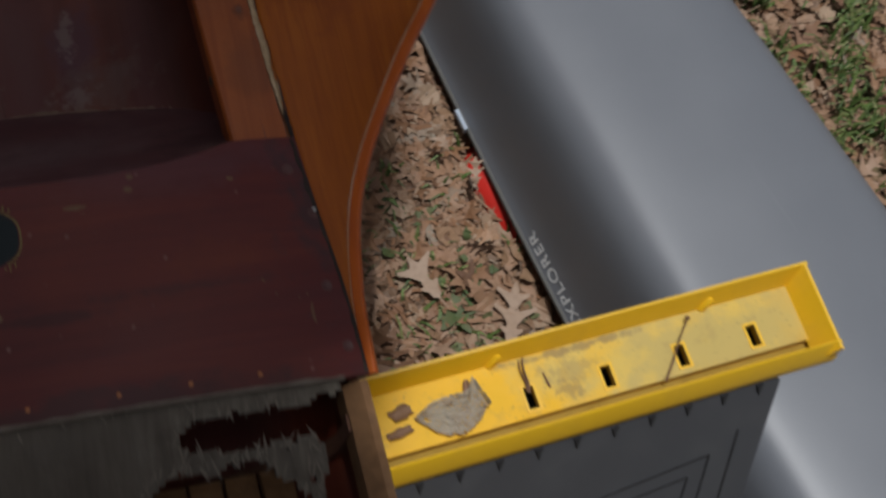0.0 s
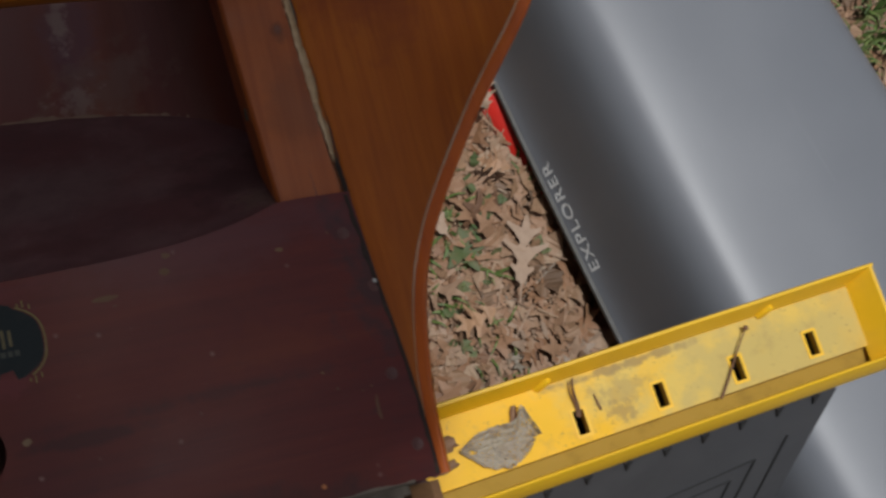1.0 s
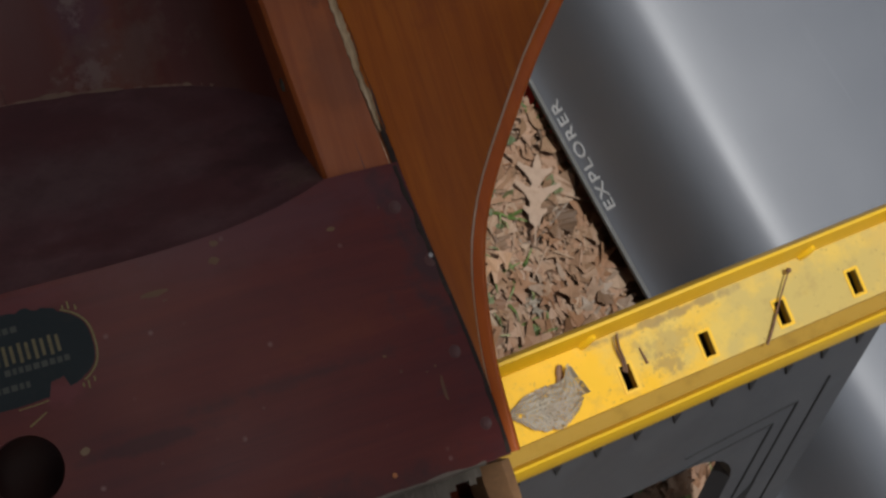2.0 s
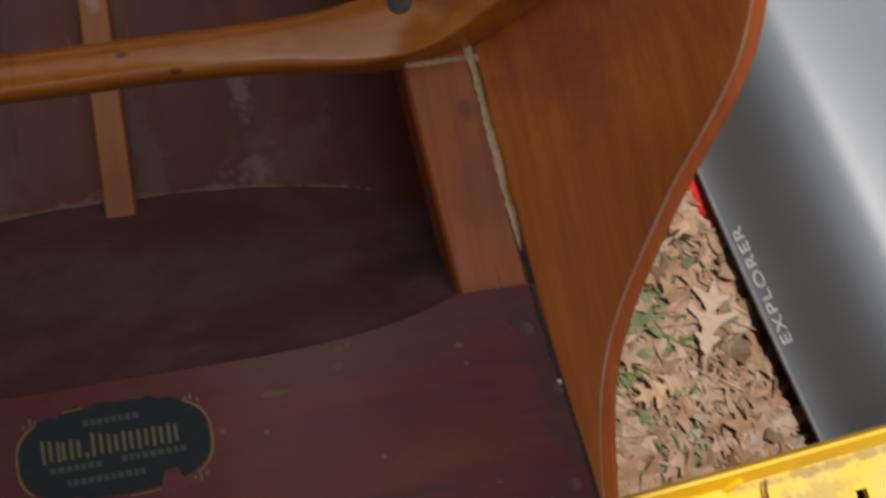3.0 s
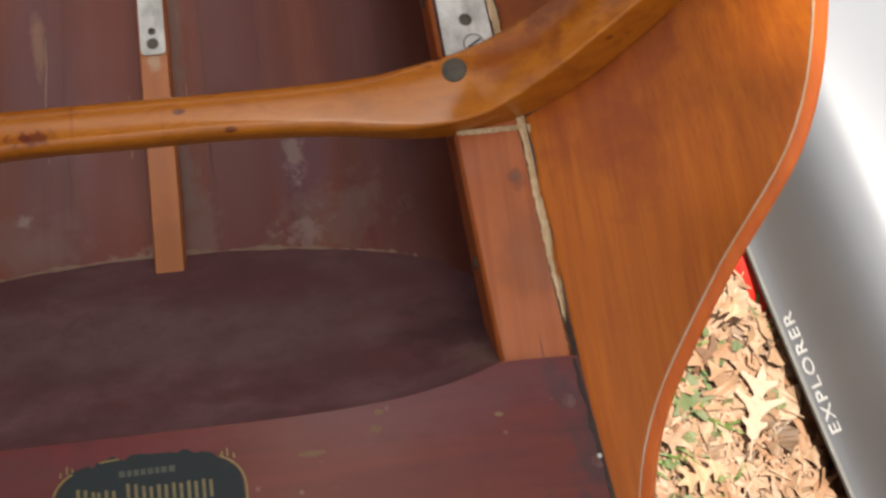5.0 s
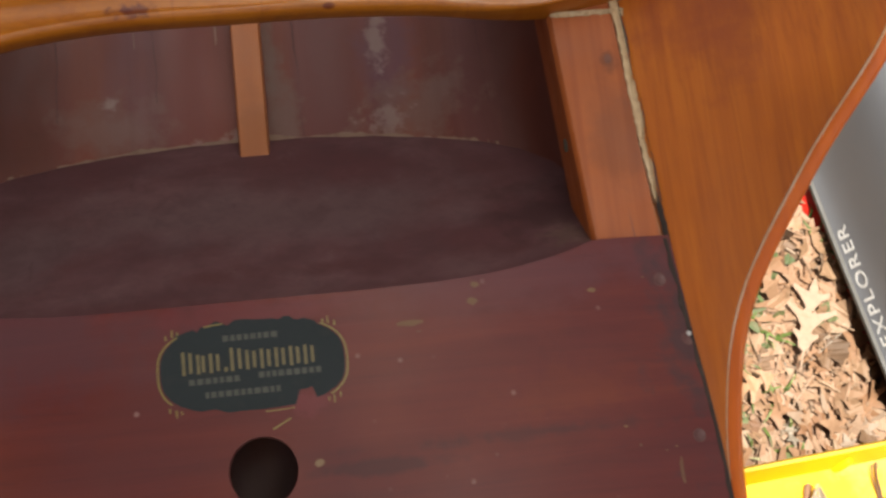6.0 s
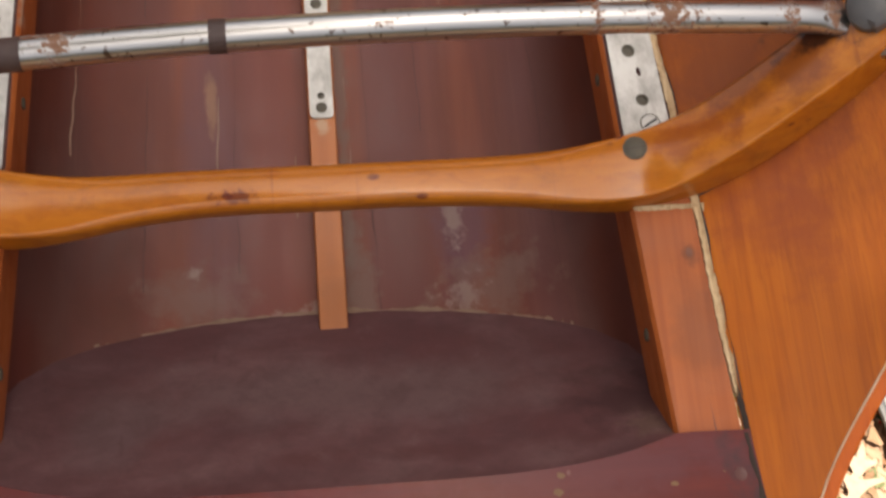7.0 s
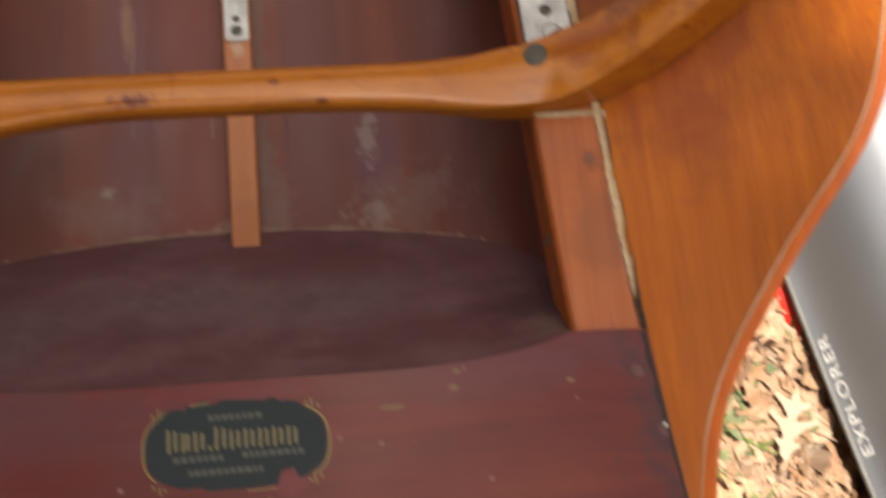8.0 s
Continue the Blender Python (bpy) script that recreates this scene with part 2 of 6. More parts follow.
def hull_material():
    m = Mat("maroon stained hull planking", 0.5, coat=0.12, coat_rough=0.22)
    m.p.inputs["Specular IOR Level"].default_value = 0.35
    grain = m.noise(1.0, 5, 0.55, (26, 1.1, 26), 0.5)
    col = m.ramp(grain, [(0.2, (0.080, 0.016, 0.008)), (0.5, (0.145, 0.031, 0.014)), (0.78, (0.215, 0.052, 0.022))])
    bands = m.noise(1.0, 2, 0.5, (9, 0.35, 3), 0.0)
    col = m.mix(m.grey(bands, 0.48, 0.56, 0.0, 0.8), col, (0.120, 0.034, 0.030))
    amber = m.noise(1.0, 3, 0.5, (7, 0.9, 5), 0.2)
    col = m.mix(m.grey(amber, 0.57, 0.68, 0.0, 0.5), col, (0.22, 0.058, 0.016))
    m.colour(col)
    # planks of different tone
    m.tint((0.115, 0.020, 0.006), (-0.235, 0.55, 0.77), (0.080, 0.7, 0.10), strength=0.95, ragged=0.25, stretch=(1, 0.1, 1))
    m.tint((0.085, 0.019, 0.008), (-0.240, 0.32, 0.77), (0.060, 0.15, 0.08), strength=0.85, ragged=0.5)
    m.tint((0.185, 0.040, 0.026), (-0.05, 0.55, 0.735), (0.042, 0.6, 0.05), strength=0.7, ragged=0.3, stretch=(1, 0.1, 1))
    m.tint((0.105, 0.030, 0.024), (0.23, 0.5, 0.77), (0.045, 0.6, 0.06), strength=0.7, ragged=0.35, stretch=(1, 0.1, 1))
    # both sides darkened under the inwales, their shade put into the colour
    m.tint((0.070, 0.022, 0.016), (0.272, 0.5, 0.80), (0.040, 0.9, 0.08), strength=0.8, ragged=0.4, stretch=(1, 0.2, 1), mirror=True)
    m.tint((0.125, 0.046, 0.055), (-0.115, 0.42, 0.74), (0.03, 0.16, 0.05), strength=0.7, ragged=0.5, stretch=(1, 0.3, 1))
    m.tint((0.115, 0.045, 0.062), (0.145, 0.33, 0.745), (0.03, 0.07, 0.04), strength=0.8, ragged=0.7)
    # grey dust and chalky scuffs
    m.tint((0.17, 0.10, 0.078), (-0.13, 0.275, 0.745), (0.055, 0.032, 0.04), strength=0.6, ragged=0.6, scale=30)
    m.tint((0.16, 0.09, 0.07), (0.17, 0.27, 0.75), (0.06, 0.04, 0.05), strength=0.7, ragged=0.8, scale=30)
    m.tint((0.15, 0.085, 0.065), (0.035, 0.27, 0.735), (0.018, 0.08, 0.03), strength=0.85, ragged=0.8, scale=40)
    m.tint((0.14, 0.085, 0.062), (0.026, 0.5, 0.735), (0.008, 0.3, 0.03), strength=0.75, ragged=0.8, scale=60, stretch=(1, 0.4, 1))
    m.tint((0.36, 0.20, 0.10), (-0.1115, 0.49, 0.74), (0.006, 0.04, 0.03), strength=0.5, ragged=0.8, scale=60, stretch=(1, 0.4, 1))
    m.tint((0.40, 0.31, 0.25), (0.138, 0.35, 0.746), (0.010, 0.035, 0.03), strength=0.42, ragged=1.2, scale=55)
    m.tint((0.38, 0.30, 0.25), (0.142, 0.262, 0.748), (0.022, 0.016, 0.03), strength=0.28, ragged=1.4, scale=60)
    m.tint((0.36, 0.29, 0.24), (-0.02, 0.25, 0.735), (0.03, 0.014, 0.03), strength=0.35, ragged=1.4, scale=70)
    m.tint((0.40, 0.33, 0.28), (-0.135, 0.30, 0.745), (0.008, 0.008, 0.03), strength=0.4, ragged=1.1, scale=70)
    dust = m.noise(1.0, 7, 0.7, (17, 9, 12), 0.6)
    m.colour(m.mix(m.grey(dust, 0.50, 0.78, 0.0, 0.28), m.base(), (0.17, 0.098, 0.08)))
    wipe = m.noise(1.0, 6, 0.72, (55, 3.0, 45), 0.4)
    m.colour(m.mix(m.grey(wipe, 0.54, 0.70, 0.0, 0.32), m.base(), (0.10, 0.028, 0.020)))
    m.colour(m.mix(m.grey(wipe, 0.44, 0.30, 0.0, 0.14), m.base(), (0.23, 0.085, 0.058)))
    streak = m.noise(1.0, 5, 0.7, (70, 5, 50), 0.3)
    m.colour(m.mix(m.grey(streak, 0.69, 0.75, 0.0, 0.25), m.base(), (0.30, 0.20, 0.14)))
    m.colour(m.mix(0.16, m.base(), (0.075, 0.010, 0.003)))
    m.rough(m.grey(dust, 0.4, 0.7, 0.38, 0.75))
    m.bump(grain, 0.2, 0.0006)
    return m


def bulkhead_material():
    m = Mat("brown purple bulkhead paint", 0.6)
    m.p.inputs["Specular IOR Level"].default_value = 0.3
    a = m.noise(9.0, 7, 0.66, (1, 1.6, 1.6), 0.5)
    col = m.ramp(a, [(0.3, (0.098, 0.042, 0.044)), (0.5, (0.128, 0.061, 0.063)), (0.7, (0.160, 0.088, 0.088))])
    b = m.noise(3.6, 5, 0.62, (1, 1.6, 1.6), 0.4)
    col = m.mix(m.grey(b, 0.48, 0.6, 0.0, 0.75), col, (0.098, 0.036, 0.037))
    m.colour(col)
    m.tint((0.138, 0.086, 0.087), (0.02, 0.15, 0.85), (0.20, 0.055, 0.09), strength=0.75, ragged=0.6, scale=11)
    m.tint((0.120, 0.079, 0.080), (-0.20, 0.13, 0.87), (0.05, 0.06, 0.09), strength=0.5, ragged=0.6, scale=14)
    # darker in the right corner by the inwale
    m.tint((0.046, 0.0207, 0.02185), (0.265, 0.12, 0.88), (0.05, 0.05, 0.06), strength=0.75, ragged=0.8, scale=24)
    m.tint((0.1495, 0.09775, 0.0713), (0.275, 0.085, 0.92), (0.022, 0.016, 0.03), strength=0.5, ragged=1.0, scale=60)
    # darker along the top edge
    m.tint((0.092, 0.0322, 0.0322), (0.12, 0.075, 0.93), (0.14, 0.012, 0.03), strength=0.6, ragged=0.9, scale=16)
    c = m.noise(1.0, 6, 0.7, (40, 14, 14), 0.6)
    m.colour(m.mix(m.grey(c, 0.62, 0.72, 0.0, 0.5), m.base(), (0.0575, 0.023, 0.02415)))
    e = m.noise(1.0, 6, 0.7, (26, 40, 40), 0.4)
    m.colour(m.mix(m.grey(e, 0.68, 0.74, 0.0, 0.4), m.base(), (0.2185, 0.1495, 0.1323)))
    fine = m.noise(1.0, 8, 0.72, (34, 30, 30), 0.3)
    m.colour(m.mix(m.grey(fine, 0.44, 0.64, 0.0, 0.48), m.base(), (0.0713, 0.0345, 0.0368)))
    m.colour(m.mix(m.grey(fine, 0.40, 0.28, 0.0, 0.35), m.base(), (0.184, 0.1207, 0.115)))
    m.bump(m.noise(120, 4), 0.12, 0.0005)
    return m


DECK, HULL, BULK = deck_material(), hull_material(), bulkhead_material()


def plastic(name, base, worn, rough, dust_scale=18.0, amount=0.5, grit=0.15):
    m = Mat(name, rough)
    n1 = m.noise(dust_scale, 7, 0.68)
    col = m.mix(m.grey(n1, 0.5, 0.78, 0.0, amount), base, worn)
    m.colour(col)
    m.rough(m.grey(n1, 0.3, 0.75, rough - 0.08, rough + 0.2))
    m.bump(m.noise(260, 4, 0.7), grit, 0.0005)
    return m


def tray_material():
    m = Mat("yellow plastic with dust", 0.42)
    n1 = m.noise(9, 7, 0.66)
    m.colour(m.mix(m.grey(n1, 0.48, 0.74, 0.0, 0.45), (0.82, 0.465, 0.003), (0.68, 0.43, 0.03)))
    m.p.inputs["Specular IOR Level"].default_value = 0.3
    m.tint((0.58, 0.45, 0.12), (0.47, 0.0, 0.656), (0.26, 0.12, 0.05), strength=0.75, ragged=0.9, scale=9)
    m.tint((0.27, 0.20, 0.085), (0.275, 0.02, 0.656), (0.040, 0.016, 0.05), strength=0.45, ragged=1.1, scale=60)
    m.tint((0.24, 0.17, 0.07), (0.30, 0.044, 0.656), (0.10, 0.006, 0.05), strength=0.75, ragged=0.9, scale=50)
    m.tint((0.22, 0.16, 0.07), (0.272, -0.006, 0.656), (0.016, 0.012, 0.05), strength=0.6, ragged=1.2, scale=80)
    m.tint((0.42, 0.34, 0.13), (0.52, 0.0, 0.656), (0.20, 0.08, 0.05), strength=0.55, ragged=1.0, scale=22)
    dirt = m.noise(34, 8, 0.74)
    m.colour(m.mix(m.grey(dirt, 0.54, 0.80, 0.0, 0.55), m.base(), (0.28, 0.20, 0.075)))
    specks = m.noise(150, 4, 0.6)
    m.colour(m.mix(m.grey(specks, 0.64, 0.70, 0.0, 0.5), m.base(), (0.20, 0.14, 0.06)))
    m.rough(m.grey(n1, 0.35, 0.7, 0.38, 0.65))
    m.bump(dirt, 0.12, 0.0008)
    return m


YELLOW = tray_material()
YELLOW_RIM = plastic("clean yellow plastic", (0.82, 0.49, 0.012), (0.62, 0.40, 0.06), 0.38, 14, 0.35)
GUTTER = plastic("shaded yellow of the gutter", (0.36, 0.225, 0.025), (0.20, 0.125, 0.025), 0.75, 40, 0.7, 0.4)
GREYLEG = plastic("dark grey plastic leg", (0.072, 0.074, 0.080), (0.11, 0.11, 0.11), 0.5, 12, 0.5)
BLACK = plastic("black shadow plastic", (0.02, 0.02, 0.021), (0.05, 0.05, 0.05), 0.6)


def canoe_material():
    m = Mat("matt grey canoe hull", 0.3, ior=1.5)
    n1 = m.noise(3.0, 4, 0.55)
    col = m.mix(m.grey(n1, 0.35, 0.7), (0.150, 0.159, 0.177), (0.168, 0.177, 0.195))
    m.p.inputs["Specular IOR Level"].default_value = 0.6
    scuff = m.noise(1.0, 6, 0.7, (60, 2.5, 20))
    col = m.mix(m.grey(scuff, 0.64, 0.75, 0.0, 0.07), col, (0.5, 0.5, 0.49))
    m.colour(col)
    m.rough(m.grey(m.noise(6, 3), 0.3, 0.7, 0.43, 0.46))
    m.bump(m.noise(420, 2), 0.03, 0.0003)
    return m


CANOE = canoe_material()
PALEBLUE = plastic("pale blue plastic", (0.42, 0.48, 0.56), (0.5, 0.52, 0.54), 0.5)
CANOE_EDGE = plastic("dirty grey gunwale", (0.085, 0.083, 0.078), (0.13, 0.115, 0.09), 0.6, 30, 0.7)
RED = plastic("red plastic", (0.62, 0.028, 0.018), (0.45, 0.04, 0.03), 0.38, 20, 0.4)
WHITE = plastic("worn white print", (0.58, 0.58, 0.57), (0.36, 0.36, 0.36), 0.5, 110, 0.8)


def alloy():
    m = Mat("weathered aluminium plate", 0.55, metal=0.35)
    n1 = m.noise(45, 7, 0.7, (1, 0.6, 1))
    col = m.mix(m.grey(n1, 0.42, 0.7), (0.60, 0.595, 0.56), (0.36, 0.35, 0.32))
    m.colour(col)
    m.rough(m.grey(n1, 0.3, 0.7, 0.4, 0.7))
    m.bump(m.noise(160, 5), 0.25, 0.0004)
    return m


def chrome():
    m = Mat("worn chrome tube", 0.24, metal=1.0)
    rust = m.noise(38, 6, 0.7, (1, 1.6, 1.6))
    spots = m.noise(120, 4, 0.6)
    f = m.math("MAXIMUM", m.grey(rust, 0.63, 0.67, 0.0, 0.9), m.blob((0.292, 0.39, 1.105), (0.016, 0.02, 0.02), 0.9, ragged=2.2, scale=190))
    for x, w in ((0.395, 0.006), (0.436, 0.006), (0.227, 0.005), (-0.205, 0.010)):
        f = m.math("MAXIMUM", f, m.blob((x, 0.39, 1.09), (w, 0.02, 0.03), 0.9, ragged=1.8, scale=190))
    g = m.grey(spots, 0.62, 0.66, 0.0, 0.9)
    col = m.mix(f, (0.49, 0.487, 0.48), (0.20, 0.075, 0.024))
    col = m.mix(g, col, (0.12, 0.08, 0.06))
    m.colour(col)
    inv = m.grey(f, 0, 1, 1.0, 0.1)
    m.link(inv, m.p.inputs["Metallic"])
    m.rough(m.grey(f, 0, 1, 0.31, 0.8))
    m.bump(m.noise(300, 4, 0.7), 0.10, 0.0004)
    return m


ALLOY, CHROME = alloy(), chrome()
BOLTHEAD = plastic("dull dark bolt metal", (0.095, 0.085, 0.066), (0.15, 0.115, 0.075), 0.5, 90, 0.6, 0.4)
BOLTHEAD.p.inputs["Metallic"].default_value = 0.2
BOLTHEAD.p.inputs["Specular IOR Level"].default_value = 0.25
CAPGREY = plastic("dull grey bolt end", (0.085, 0.085, 0.088), (0.15, 0.135, 0.12), 0.35, 90, 0.5, 0.3)
STEEL = Mat("dull steel", 0.5, metal=0.6).colour((0.50, 0.49, 0.46))
COPPER = Mat("copper nail", 0.45, metal=0.6).colour((0.45, 0.17, 0.065))
VERDIGRIS = plastic("verdigris screw", (0.085, 0.075, 0.05), (0.06, 0.04, 0.035), 0.6, 200, 0.6)
TAPEBROWN = plastic("dark brown wood", (0.13, 0.045, 0.03), (0.08, 0.03, 0.02), 0.6, 60, 0.6)
DECKSCREW = plastic("varnished over screw head", (0.10, 0.035, 0.030), (0.17, 0.10, 0.08), 0.5, 150, 0.6)
KNOT = plastic("knot wood", (0.16, 0.055, 0.03), (0.10, 0.035, 0.02), 0.55, 160, 0.7)
TAPE = plastic("brown black tape", (0.060, 0.036, 0.032), (0.10, 0.065, 0.055), 0.55, 60, 0.7)
DECALBLACK = plastic("worn black transfer", (0.019, 0.025, 0.026), (0.042, 0.040, 0.036), 0.55, 45, 0.6, 0.05)
DECALBLACK.p.inputs["Specular IOR Level"].default_value = 0.2
GOLD = plastic("dull gold transfer", (0.22, 0.165, 0.035), (0.10, 0.078, 0.026), 0.4, 120, 0.6, 0.05)
LETTERGOLD = plastic("worn gold lettering", (0.14, 0.108, 0.038), (0.06, 0.05, 0.030), 0.45, 150, 0.8, 0.05)
FAINT = plastic("faded gold transfer", (0.055, 0.056, 0.040), (0.034, 0.036, 0.030), 0.5, 120, 0.7, 0.05)


def leaf_material(name, stops):
    m = Mat(name, 0.62)
    col = m.ramp(m.island(), stops)
    n1 = m.noise(70, 5, 0.65)
    col = m.mix(m.grey(n1, 0.45, 0.75, 0.0, 0.45), col, (0.16, 0.085, 0.04))
    m.colour(col)
    m.bump(n1, 0.3, 0.001)
    return m


LEAF = leaf_material("dry oak leaves", [(0.0, (0.12, 0.06, 0.032)), (0.2, (0.25, 0.125, 0.06)), (0.45, (0.30, 0.165, 0.09)), (0.75, (0.33, 0.198, 0.118)), (0.92, (0.36, 0.235, 0.155)), (1.0, (0.27, 0.21, 0.155))])
CRUMB = leaf_material("crumbled leaf bits", [(0.0, (0.12, 0.072, 0.042)), (0.2, (0.23, 0.135, 0.075)), (0.45, (0.295, 0.178, 0.10)), (0.75, (0.33, 0.21, 0.13)), (0.93, (0.38, 0.27, 0.18)), (1.0, (0.27, 0.24, 0.19))])
PALELEAF = leaf_material("pale oak leaf", [(0.0, (0.34, 0.228, 0.15)), (1.0, (0.375, 0.262, 0.18))])
GREYLEAF = leaf_material("rotten grey leaf", [(0.0, (0.31, 0.26, 0.185)), (1.0, (0.44, 0.385, 0.29))])
BROWNLEAF = leaf_material("brown oak leaf", [(0.0, (0.36, 0.20, 0.11)), (1.0, (0.42, 0.25, 0.14))])
DARKSCRAP = leaf_material("dark leaf scrap", [(0.0, (0.19, 0.10, 0.05)), (1.0, (0.24, 0.13, 0.065))])
WEED = leaf_material("weed leaves", [(0.0, (0.050, 0.075, 0.026)), (0.7, (0.085, 0.118, 0.038)), (1.0, (0.16, 0.175, 0.08))])
GRASS = leaf_material("grass blades", [(0.0, (0.045, 0.085, 0.018)), (0.5, (0.085, 0.15, 0.03)), (0.85, (0.14, 0.21, 0.05)), (1.0, (0.28, 0.27, 0.12))])
TWIG = plastic("twig bark", (0.16, 0.085, 0.045), (0.09, 0.05, 0.03), 0.8, 120, 0.7, 0.4)


def soil_material():
    m = Mat("soil and crumbled leaves", 0.9)
    a = m.noise(38, 8, 0.7)
    col = m.ramp(a, [(0.3, (0.11, 0.07, 0.04)), (0.5, (0.24, 0.155, 0.088)), (0.7, (0.38, 0.26, 0.15))])
    g = m.noise(5, 5, 0.6)
    col = m.mix(m.grey(g, 0.52, 0.64, 0.0, 0.6), col, (0.06, 0.10, 0.02))
    m.colour(col)
    m.bump(a, 0.8, 0.02)
    return m


SOIL = soil_material()


# ---------------------------------------------------------------- building helpers
def link_mesh(name, verts, faces, mat, parent=None, label="", smooth=True):
    """A mesh object from generated points and faces."""
    me = bpy.data.meshes.new(name)
    me.from_pydata([tuple(v) for v in verts], [], faces)
    me.validate()
    bm = bmesh.new()
    bm.from_mesh(me)
    bmesh.ops.recalc_face_normals(bm, faces=bm.faces)
    bm.to_mesh(me)
    bm.free()
    return finish(name, me, mat, parent, label, smooth)


def finish(name, me, mat, parent=None, label="", smooth=True):
    me.materials.append(mat.m)
    for p in me.polygons:
        p.use_smooth = smooth
    if smooth:
        me.set_sharp_from_angle(angle=radians(38))
    ob = new(name, me)
    if parent:
        ob.parent = parent
    if label:
        tagged(ob, label)
    return ob


def part(name, bm, mat, parent, label="", smooth=True):
    bmesh.ops.recalc_face_normals(bm, faces=bm.faces)
    me = bpy.data.meshes.new(name)
    bm.to_mesh(me)
    bm.free()
    return finish(name, me, mat, parent, label, smooth)


def grid_faces(nu, nv, wrap_u=False, flip=False):
    out = []
    for i in range(nu if wrap_u else nu - 1):
        for j in range(nv - 1):
            a, b = i * nv + j, ((i + 1) % nu) * nv + j
            f = (a, b, b + 1, a + 1)
            out.append(f[::-1] if flip else f)
    return out


def sheet(fn, us, vs, thick):
    """A curved board: fn(u, v) is its upper side; thick(u, v) is the offset vector to its under side."""
    nu, nv = len(us), len(vs)
    top = [Vector(fn(u, v)) for u in us for v in vs]
    low = [Vector(fn(u, v)) + Vector(thick(u, v)) for u in us for v in vs]
    n = nu * nv
    faces = grid_faces(nu, nv) + [tuple(i + n for i in f[::-1]) for f in grid_faces(nu, nv)]
    ring = [i * nv for i in range(nu)] + [(nu - 1) * nv + j for j in range(1, nv)]
    ring += [i * nv + nv - 1 for i in range(nu - 2, -1, -1)] + [j for j in range(nv - 2, 0, -1)]
    for a, b in zip(ring, ring[1:] + ring[:1]):
        faces.append((a, b, b + n, a + n))
    return top + low, faces


def sweep(path, sections, cap=True):
    """Sections (lists of offsets (across, up)) swept along path points with frames (across, up) each."""
    verts, k = [], len(sections[0])
    for (p, across, up), sec in zip(path, sections):
        for a, b in sec:
            verts.append(p + across * a + up * b)
    n = len(path)
    faces = []
    for i in range(n - 1):
        for j in range(k):
            a, b = i * k + j, i * k + (j + 1) % k
            faces.append((a, b, b + k, a + k))
    if cap:
        faces += [tuple(range(k))[::-1], tuple(range((n - 1) * k, n * k))]
    return verts, faces


def rounded(w, h, power=4.0, k=16):
    """A rounded rectangle, w wide and h high, about its centre."""
    out = []
    for i in range(k):
        a = 2 * math.pi * (i + 0.5) / k
        c, s = math.cos(a), math.sin(a)
        out.append((w / 2 * math.copysign(abs(c) ** (2 / power), c), h / 2 * math.copysign(abs(s) ** (2 / power), s)))
    return out


def plate(outline, holes, z0, z1):
    """A bmesh plate from a flat outline with holes, from z0 up to z1."""
    bm = bmesh.new()
    edges = []
    for loop in [outline] + holes:
        vs = [bm.verts.new((x, y, z1)) for x, y in loop]
        edges += [bm.edges.new((a, b)) for a, b in zip(vs, vs[1:] + vs[:1])]
    bmesh.ops.triangle_fill(bm, use_beauty=True, use_dissolve=False, edges=edges)
    faces = list(bm.faces)
    geo = bmesh.ops.extrude_face_region(bm, geom=faces)
    for v in geo["geom"]:
        if isinstance(v, bmesh.types.BMVert):
            v.co.z = z0
    return bm


def circle(x, y, r, k=16, ry=None):
    return [(x + r * math.cos(2 * math.pi * i / k), y + (ry or r) * math.sin(2 * math.pi * i / k)) for i in range(k)]


def box_outline(x0, y0, x1, y1, r=0.0, k=4):
    if r <= 0:
        return [(x0, y0), (x1, y0), (x1, y1), (x0, y1)]
    out = []
    for cx, cy, a0 in ((x1 - r, y0 + r, -90), (x1 - r, y1 - r, 0), (x0 + r, y1 - r, 90), (x0 + r, y0 + r, 180)):
        out += [(cx + r * math.cos(radians(a0 + 90 * i / k)), cy + r * math.sin(radians(a0 + 90 * i / k))) for i in range(k + 1)]
    return out


def lathe(profile, k=20):
    """A turned solid about z from (radius, z) pairs."""
    bm = bmesh.new()
    rings = [[bm.verts.new((r * math.cos(2 * math.pi * i / k), r * math.sin(2 * math.pi * i / k), z)) for i in range(k)] for r, z in profile]
    for a, b in zip(rings, rings[1:]):
        for i in range(k):
            bm.faces.new((a[i], a[(i + 1) % k], b[(i + 1) % k], b[i]))
    bm.faces.new(rings[0][::-1])
    bm.faces.new(rings[-1])
    return bm


def screw_mesh(r, h, k=14):
    """A slotted, slightly domed screw head."""
    bm = lathe([(r, 0), (r, h * 0.6), (r * 0.85, h), (r * 0.2, h * 1.12)], k)
    return bm


def spline(xs, ys):
    """A smooth curve through a few given values."""
    n = len(xs)
    m = [0.0] * n
    for i in range(n):
        a, b = max(i - 1, 0), min(i + 1, n - 1)
        m[i] = (ys[b] - ys[a]) / (xs[b] - xs[a])

    def at(x):
        i = max(0, min(n - 2, sum(1 for q in xs[1:-1] if q <= x)))
        h = xs[i + 1] - xs[i]
        t = (x - xs[i]) / h
        if t < 0:
            return ys[0] + m[0] * (x - xs[0])
        if t > 1:
            return ys[-1] + m[-1] * (x - xs[-1])
        return (2 * t**3 - 3 * t**2 + 1) * ys[i] + (t**3 - 2 * t**2 + t) * h * m[i] + (3 * t**2 - 2 * t**3) * ys[i + 1] + (t**3 - t**2) * h * m[i + 1]

    return at


def frange(a, b, n):
    return [a + (b - a) * i / (n - 1) for i in range(n)]


